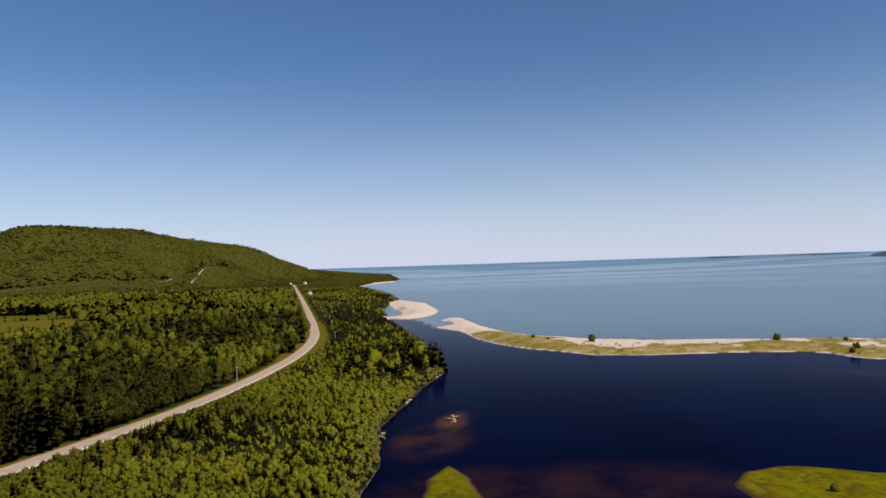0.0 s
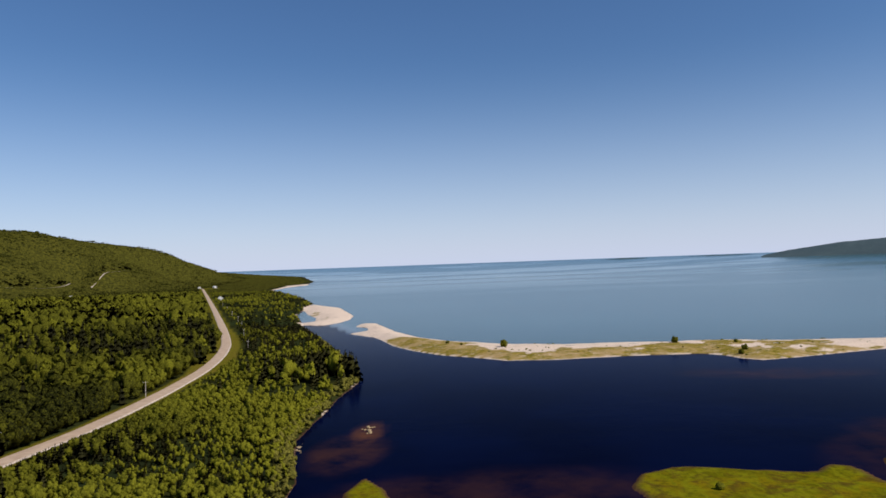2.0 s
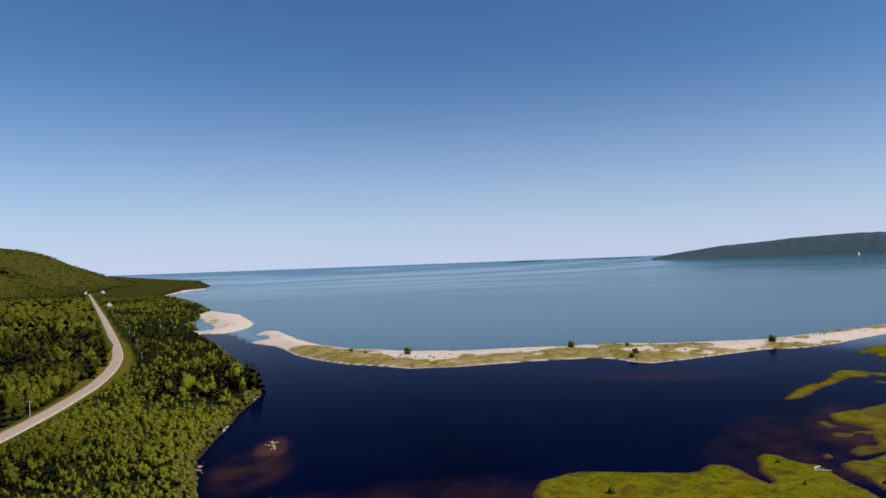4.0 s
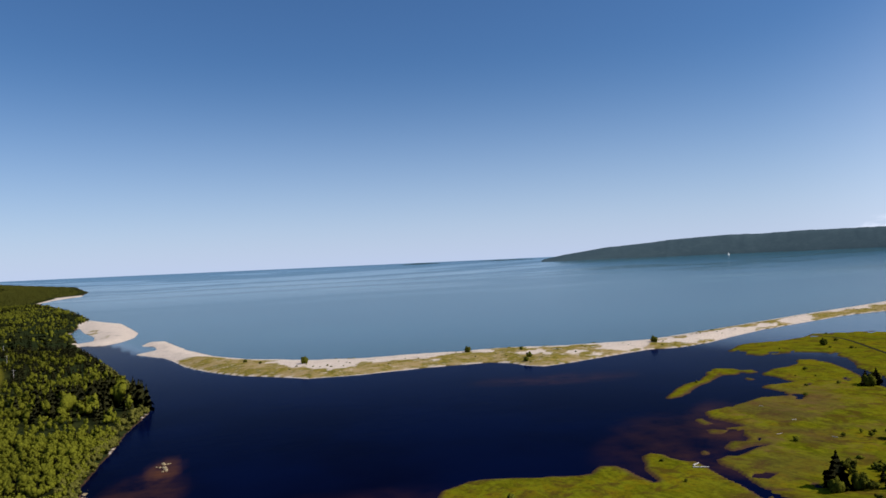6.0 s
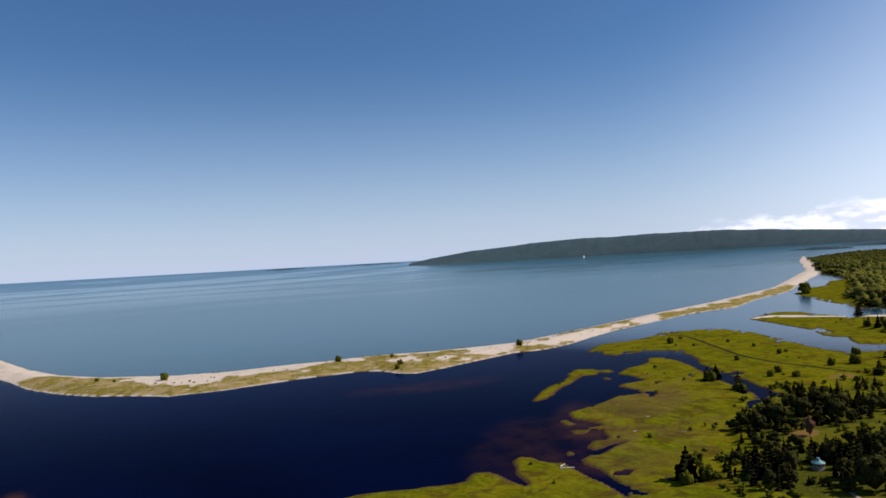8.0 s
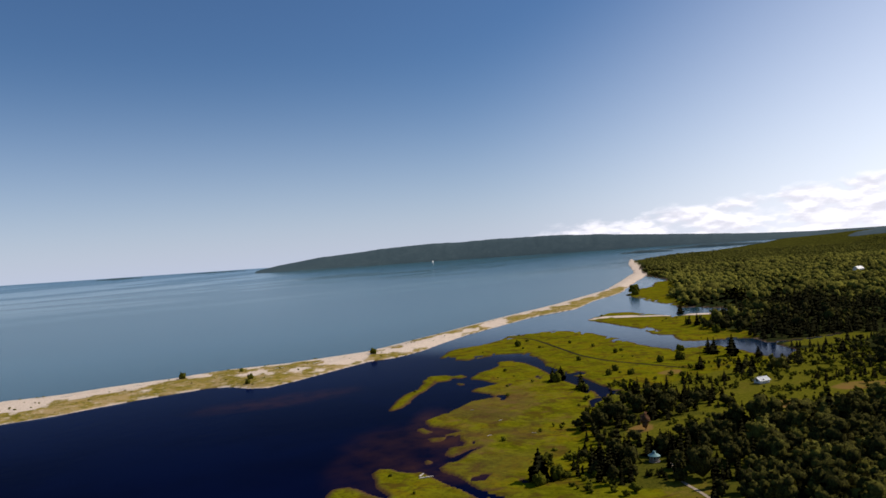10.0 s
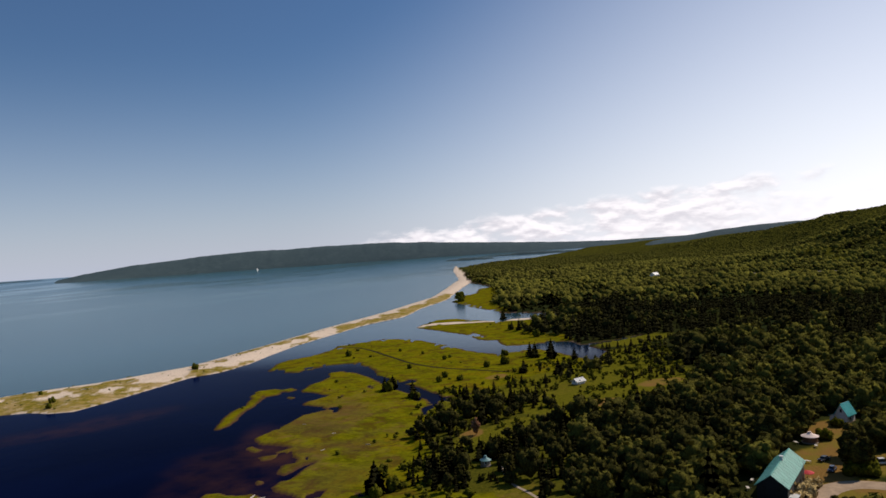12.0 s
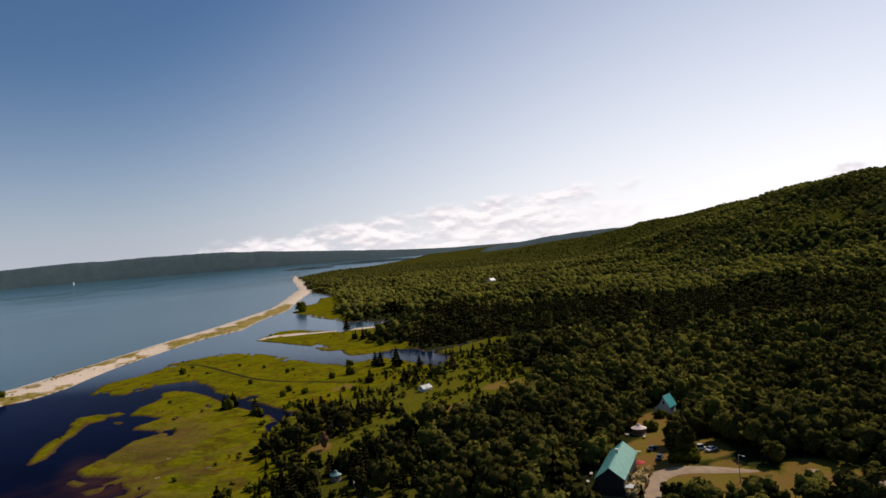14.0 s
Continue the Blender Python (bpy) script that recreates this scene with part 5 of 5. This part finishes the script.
def sunshade(x, y):
    # umbrella shape stands in for a square red awning
    top = tagged(new("garden_umbrella"), "red cloth umbrella in place of a square awning by the barn house", "umbrella")
    top.matrix_world = spot(x, y, 20)
    part("pole", round_body([(0.04, 0), (0.04, 2.5)], 8), WOOD, top)
    part("canopy", round_body([(1.95, 2.05), (1.9, 2.15), (0.9, 2.5), (0.05, 2.72)], 8), RED_CLOTH, top)
    part("foot", round_body([(0.35, 0), (0.3, 0.12), (0.06, 0.2)], 12), STONE, top)


sunshade(153.3, 6.9)


STRAW = material("straw_coloured_leaves", leaf_look((0.22, 0.16, 0.06), (0.74, 0.56, 0.26), 0.1))
STRAW_CROWNS = [crown_mesh("crown", broad_crown(110, rng, w, 0.02, 6), STRAW) for w in (0.7, 0.85)]
for k, (x, y, h) in enumerate([(135.4, 7.4, 1.7), (138.6, 7.2, 1.9), (141.0, 6.8, 1.5), (143.4, 6.7, 2.0), (146.5, 6.4, 1.6), (149.3, 5.6, 1.5)]):
    shrub = tree("bush", x, y, float(land_z(x, y)[0]) - 0.05, h, 1.1, "straw-coloured garden shrub along the barn house wall", "garden shrubs")
    for child in shrub.children:
        if child.data.name.startswith("crown"):
            child.data = STRAW_CROWNS[k % 2]
for kind, x, y, h, g, words in [("broadleaf_tree", 160.5, -2.0, 9.0, 1.1, "big dark round tree beside the car park"), ("broadleaf_tree", 137, 1.6, 3.2, 1.15, "dark bushy tree below the gravel drive"),
                                ("broadleaf_tree", 136.5, -0.8, 3.4, 1.15, "dark bushy tree below the gravel drive"), ("broadleaf_tree", 137, -3.4, 3.3, 1.15, "dark bushy tree below the gravel drive"),
                                ("bush", 159.4, -1.8, 2.8, 1.0, "dark bush under the big round tree"), ("bush", 161, -3.8, 2.6, 1.0, "dark bush under the big round tree"), ("bush", 159.6, -4.0, 2.2, 1.0, "dark bush under the big round tree"),
                                ("bush", 197.5, 2.4, 2.0, 1.0, "round green bush before the white cottage"), ("bush", 184.7, 4.8, 2.4, 1.0, "round green bush behind the yurt"), ("broadleaf_tree", 138, -6.2, 3.2, 1.3, "dark bushy tree below the gravel drive")]:
    tree(kind, x, y, float(land_z(x, y)[0]) - 0.1, h, g, words, "trees round the yard", True)

for kind, x, y, h, g, words in [("spruce_tree", 150, 79.5, 5.6, 1.25, "dark spruce crowding behind the round hut"), ("spruce_tree", 151.5, 77, 6.2, 1.2, "dark spruce crowding behind the round hut"), ("spruce_tree", 152, 74, 5.4, 1.3, "dark spruce crowding behind the round hut"),
                                ("spruce_tree", 150.5, 71.5, 5.9, 1.2, "dark spruce crowding behind the round hut"), ("spruce_tree", 147.6, 72.6, 3.8, 1.4, "dark spruce crowding behind the round hut"), ("broadleaf_tree", 143, 68.5, 4.6, 1.2, "round dark tree beside the round hut"),
                                ("broadleaf_tree", 139, 66.5, 4.0, 1.2, "round dark tree beside the round hut"), ("broadleaf_tree", 141, 80, 4.2, 1.2, "round dark tree beside the round hut"), ("broadleaf_tree", 136, 77.5, 3.6, 1.3, "round dark tree beside the round hut"), ("broadleaf_tree", 132.5, 74.5, 3.2, 1.3, "round dark tree beside the round hut"),
                                ("broadleaf_tree", 134.5, 64, 3.0, 1.3, "round dark tree beside the round hut"), ("broadleaf_tree", 146, 66, 5.0, 1.1, "round dark tree beside the round hut")]:
    tree(kind, x, y, float(land_z(x, y)[0]) - 0.1, h, g, words, "trees round the hut", True)


RUST = material("rust_brown_leaves", leaf_look((0.10, 0.05, 0.025), (0.36, 0.19, 0.10), 0.1))
dead = tree("broadleaf_tree", 170, 91, float(land_z(170, 91)[0]) - 0.1, 5.0, 0.9, "dying rust-brown tree among green shrubs", "")
for child in dead.children:
    if child.data.name.startswith("crown"):
        child.data = crown_mesh("crown", broad_crown(260, rng, 0.30, 0.08, 10), RUST)


def garden_table(x, y, turn):
    top = tagged(new("garden_table"), "pale wooden garden table in the yard", "table", "garden tables")
    top.matrix_world = spot(x, y, turn)
    part("tabletop", box(1.8, 0.8, 0.05, 0, 0, 0.72, 0.01), PALE_WOOD, top)
    for sx in (-0.8, 0.8):
        for sy in (-0.32, 0.32):
            part("leg", box(0.07, 0.07, 0.72, sx, sy), PALE_WOOD, top)


for q in ((177.2, 6.3, 10), (179, 10.6, 40), (164.7, 7.4, 70), (149, 16.8, 0), (144, 17.0, 20)):
    garden_table(*q)


def lamp_post(x, y):
    top = tagged(new("yard_lamp"), "tall thin yard lamp on a wooden pole", "lamp")
    top.matrix_world = spot(x, y, 150)
    part("pole", round_body([(0.15, 0), (0.1, 8.0)], 8), WOOD, top)
    arm = part("arm", box(0.08, 1.4, 0.08, 0, 0.6, 7.8), SPHERE_GREY, top)
    part("lamp_head", box(0.3, 0.7, 0.2, 0, 1.4, 7.7, 0.04), TRIM, arm)


lamp_post(145.4, -12.7)


def yard_pole(x, y):
    top = tagged(new("yard_pole"), "tall pale wooden pole beside the barn house wall", "pole")
    top.matrix_world = spot(x, y, 0)
    part("pole", round_body([(0.11, 0), (0.08, 6.2)], 8), PALE_WOOD, top)
    part("pole_cap", round_body([(0.10, 6.2), (0.11, 6.25), (0.04, 6.35)], 8), SPHERE_GREY, top)


yard_pole(150.4, 7.3)


def utility_pole(x, y, turn):
    top = tagged(new("utility_pole"), "weathered wooden utility pole beside the road", "pole", "poles along the road")
    top.matrix_world = spot(x, y, turn)
    part("pole", round_body([(0.13, 0), (0.09, 7.6)], 8), PALE_WOOD, top)
    arm = part("crossarm", box(1.8, 0.1, 0.1, 0, 0.13, 7.0), PALE_WOOD, top)
    for k in (-0.8, 0, 0.8):
        part("insulator", box(0.08, 0.08, 0.18, k, 0.13, 7.1), TRIM, arm)


for px, py in ((-84.5, 173), (-71.5, 243), (-58, 375), (-72, 452), (-84, 520), (-98, 590), (-118, 680), (-140, 780), (-165, 890), (-190, 1000)):
    utility_pole(px, py, 5)


def log(x, y, length, turn, r=0.25, label="bleached driftwood log lying on the shore"):
    length *= UNIT
    bm = round_body([(r * 0.9, 0), (r, length * 0.3), (r * 0.8, length * 0.7), (r * 0.5, length)], 7)
    for k in (0.35, 0.6):
        bmesh.ops.create_cone(bm, cap_ends=True, segments=5, radius1=r * 0.4, radius2=r * 0.15, depth=length * 0.3,
                              matrix=pose(0, 0, length * k, 0, 55, k * 400) @ Matrix.Translation((0, 0, length * 0.12)))
    top = tagged(new("driftwood"), label, "driftwood", "driftwood logs")
    top.matrix_world = spot(x, y, turn, r * 0.7) @ pose(0, 0, 0, 90)
    part("log", bm, PALE_WOOD, top)


for q in ((110, 118, 3.5, 60), (111, 119, 2.5, 110), (322, 267, 5, 30), (337, 271, 5, 50), (164, 138, 1.4, 70, 0.13), (157, 120, 1.5, 20, 0.13), (148, 129, 1.6, 80, 0.13), (171, 156, 1.2, 40, 0.13),
          (60, 300, 4, 20), (130, 330, 5, 75), (190, 305, 5, 70), (210, 300, 4, 85), (100, 335, 5, 80), (270, 305, 5, 60)):
    log(*q)


def boulder(x, y, r, z=None):
    r *= UNIT
    bm = bmesh.new()
    bmesh.ops.create_icosphere(bm, subdivisions=2, radius=r)
    for v in bm.verts:
        v.co *= 1 + 0.35 * noise.noise(v.co / r * 1.3 + Vector((x, y, 0)))
        v.co.z *= 0.6
    me = bpy.data.meshes.new("boulder")
    bm.to_mesh(me)
    bm.free()
    me.materials.append(STONE)
    ob = tagged(new("boulder", me), "pale rounded boulder rising from shallow water", "rock", "boulders")
    ob.location = (UNIT * x, UNIT * y, z if z is not None else UNIT * float(land_z(x, y)[0]) + 0.1 * r)


for k in range(16):
    boulder(1.6 + random.gauss(0, 0.9), 187 + random.gauss(0, 2.4), random.uniform(0.25, 0.6), 0.02)
for k in range(9):
    boulder(-15.3 + random.gauss(0, 0.7), 172 + random.gauss(0, 2.2), random.uniform(0.3, 0.6))


def sail_boat(bearing, r):
    a = radians(bearing)
    x, y = r * math.sin(a), r * math.cos(a)
    top = tagged(new("sailing_boat"), "white sailing boat off the far shore", "boat")
    top.matrix_world = pose(UNIT * x, UNIT * y, UNIT * float(rim(np.array([x]), np.array([y]))[0]), 0, 0, -bearing + 60)
    part("hull", extrude([(-8, 2.6), (-6.5, 0), (6, 0), (9, 2.8)], -2, 2), TRIM, top)
    part("mast", round_body([(0.25, 1), (0.15, 14)], 8), SPHERE_GREY, top)
    part("mainsail", extrude([(0.5, 3.5), (0.5, 13.5), (-7, 3.5)], -0.1, 0.1), TRIM, top)
    part("jib", extrude([(1.0, 3.0), (1.0, 12), (8.5, 3.0)], -0.1, 0.1), TRIM, top)


sail_boat(45.2, 3080)


def far_house(x, y, turn):
    house("farm_house", "small white house far off among the woods", x, y, turn, 14, 9, 5, 3.5, WHITE_BOARD, PALE_STEEL, 2)


for q in ((-573, 1499, 20), (-390, 1350, 40), (-428, 1990, 10), (-392, 2010, 40), (-205, 1090, 15), (897, 214, 70)):
    far_house(*q)


def low_island(b0, b1, r, h):
    """A low wooded island on the horizon."""
    az = np.radians(np.arange(b0, b1, 0.06))
    t = np.linspace(0, 1, len(az))
    top = h * np.sin(np.pi * t) ** 0.5 * (1 + 0.3 * grain(t * 40, t * 0, 3, 91))
    z0 = 2.2e-5 * (r - 2000) ** 2 - 1
    rows = [np.column_stack([(r + d) * np.sin(az), (r + d) * np.cos(az), z0 + k * top]) for d, k in ((0, 0), (10, 0.8), (30, 1.0), (60, 0))]
    n = len(az)
    quads = [(k * n + i, k * n + i + 1, (k + 1) * n + i + 1, (k + 1) * n + i) for k in range(3) for i in range(n - 1)]
    me = bpy.data.meshes.new("far_island")
    fill_mesh(me, UNIT * np.concatenate(rows), quads)
    me.materials.append(HAZED_WOOD)
    tagged(new("far_island", me), "low dark island on the horizon", "island", kind="structure")


low_island(19.6, 23.2, 3390, 6)
low_island(25.5, 31.0, 3400, 4.5)
low_island(60.0, 64.2, 2750, 10)
low_island(63.4, 71.0, 2900, 11)
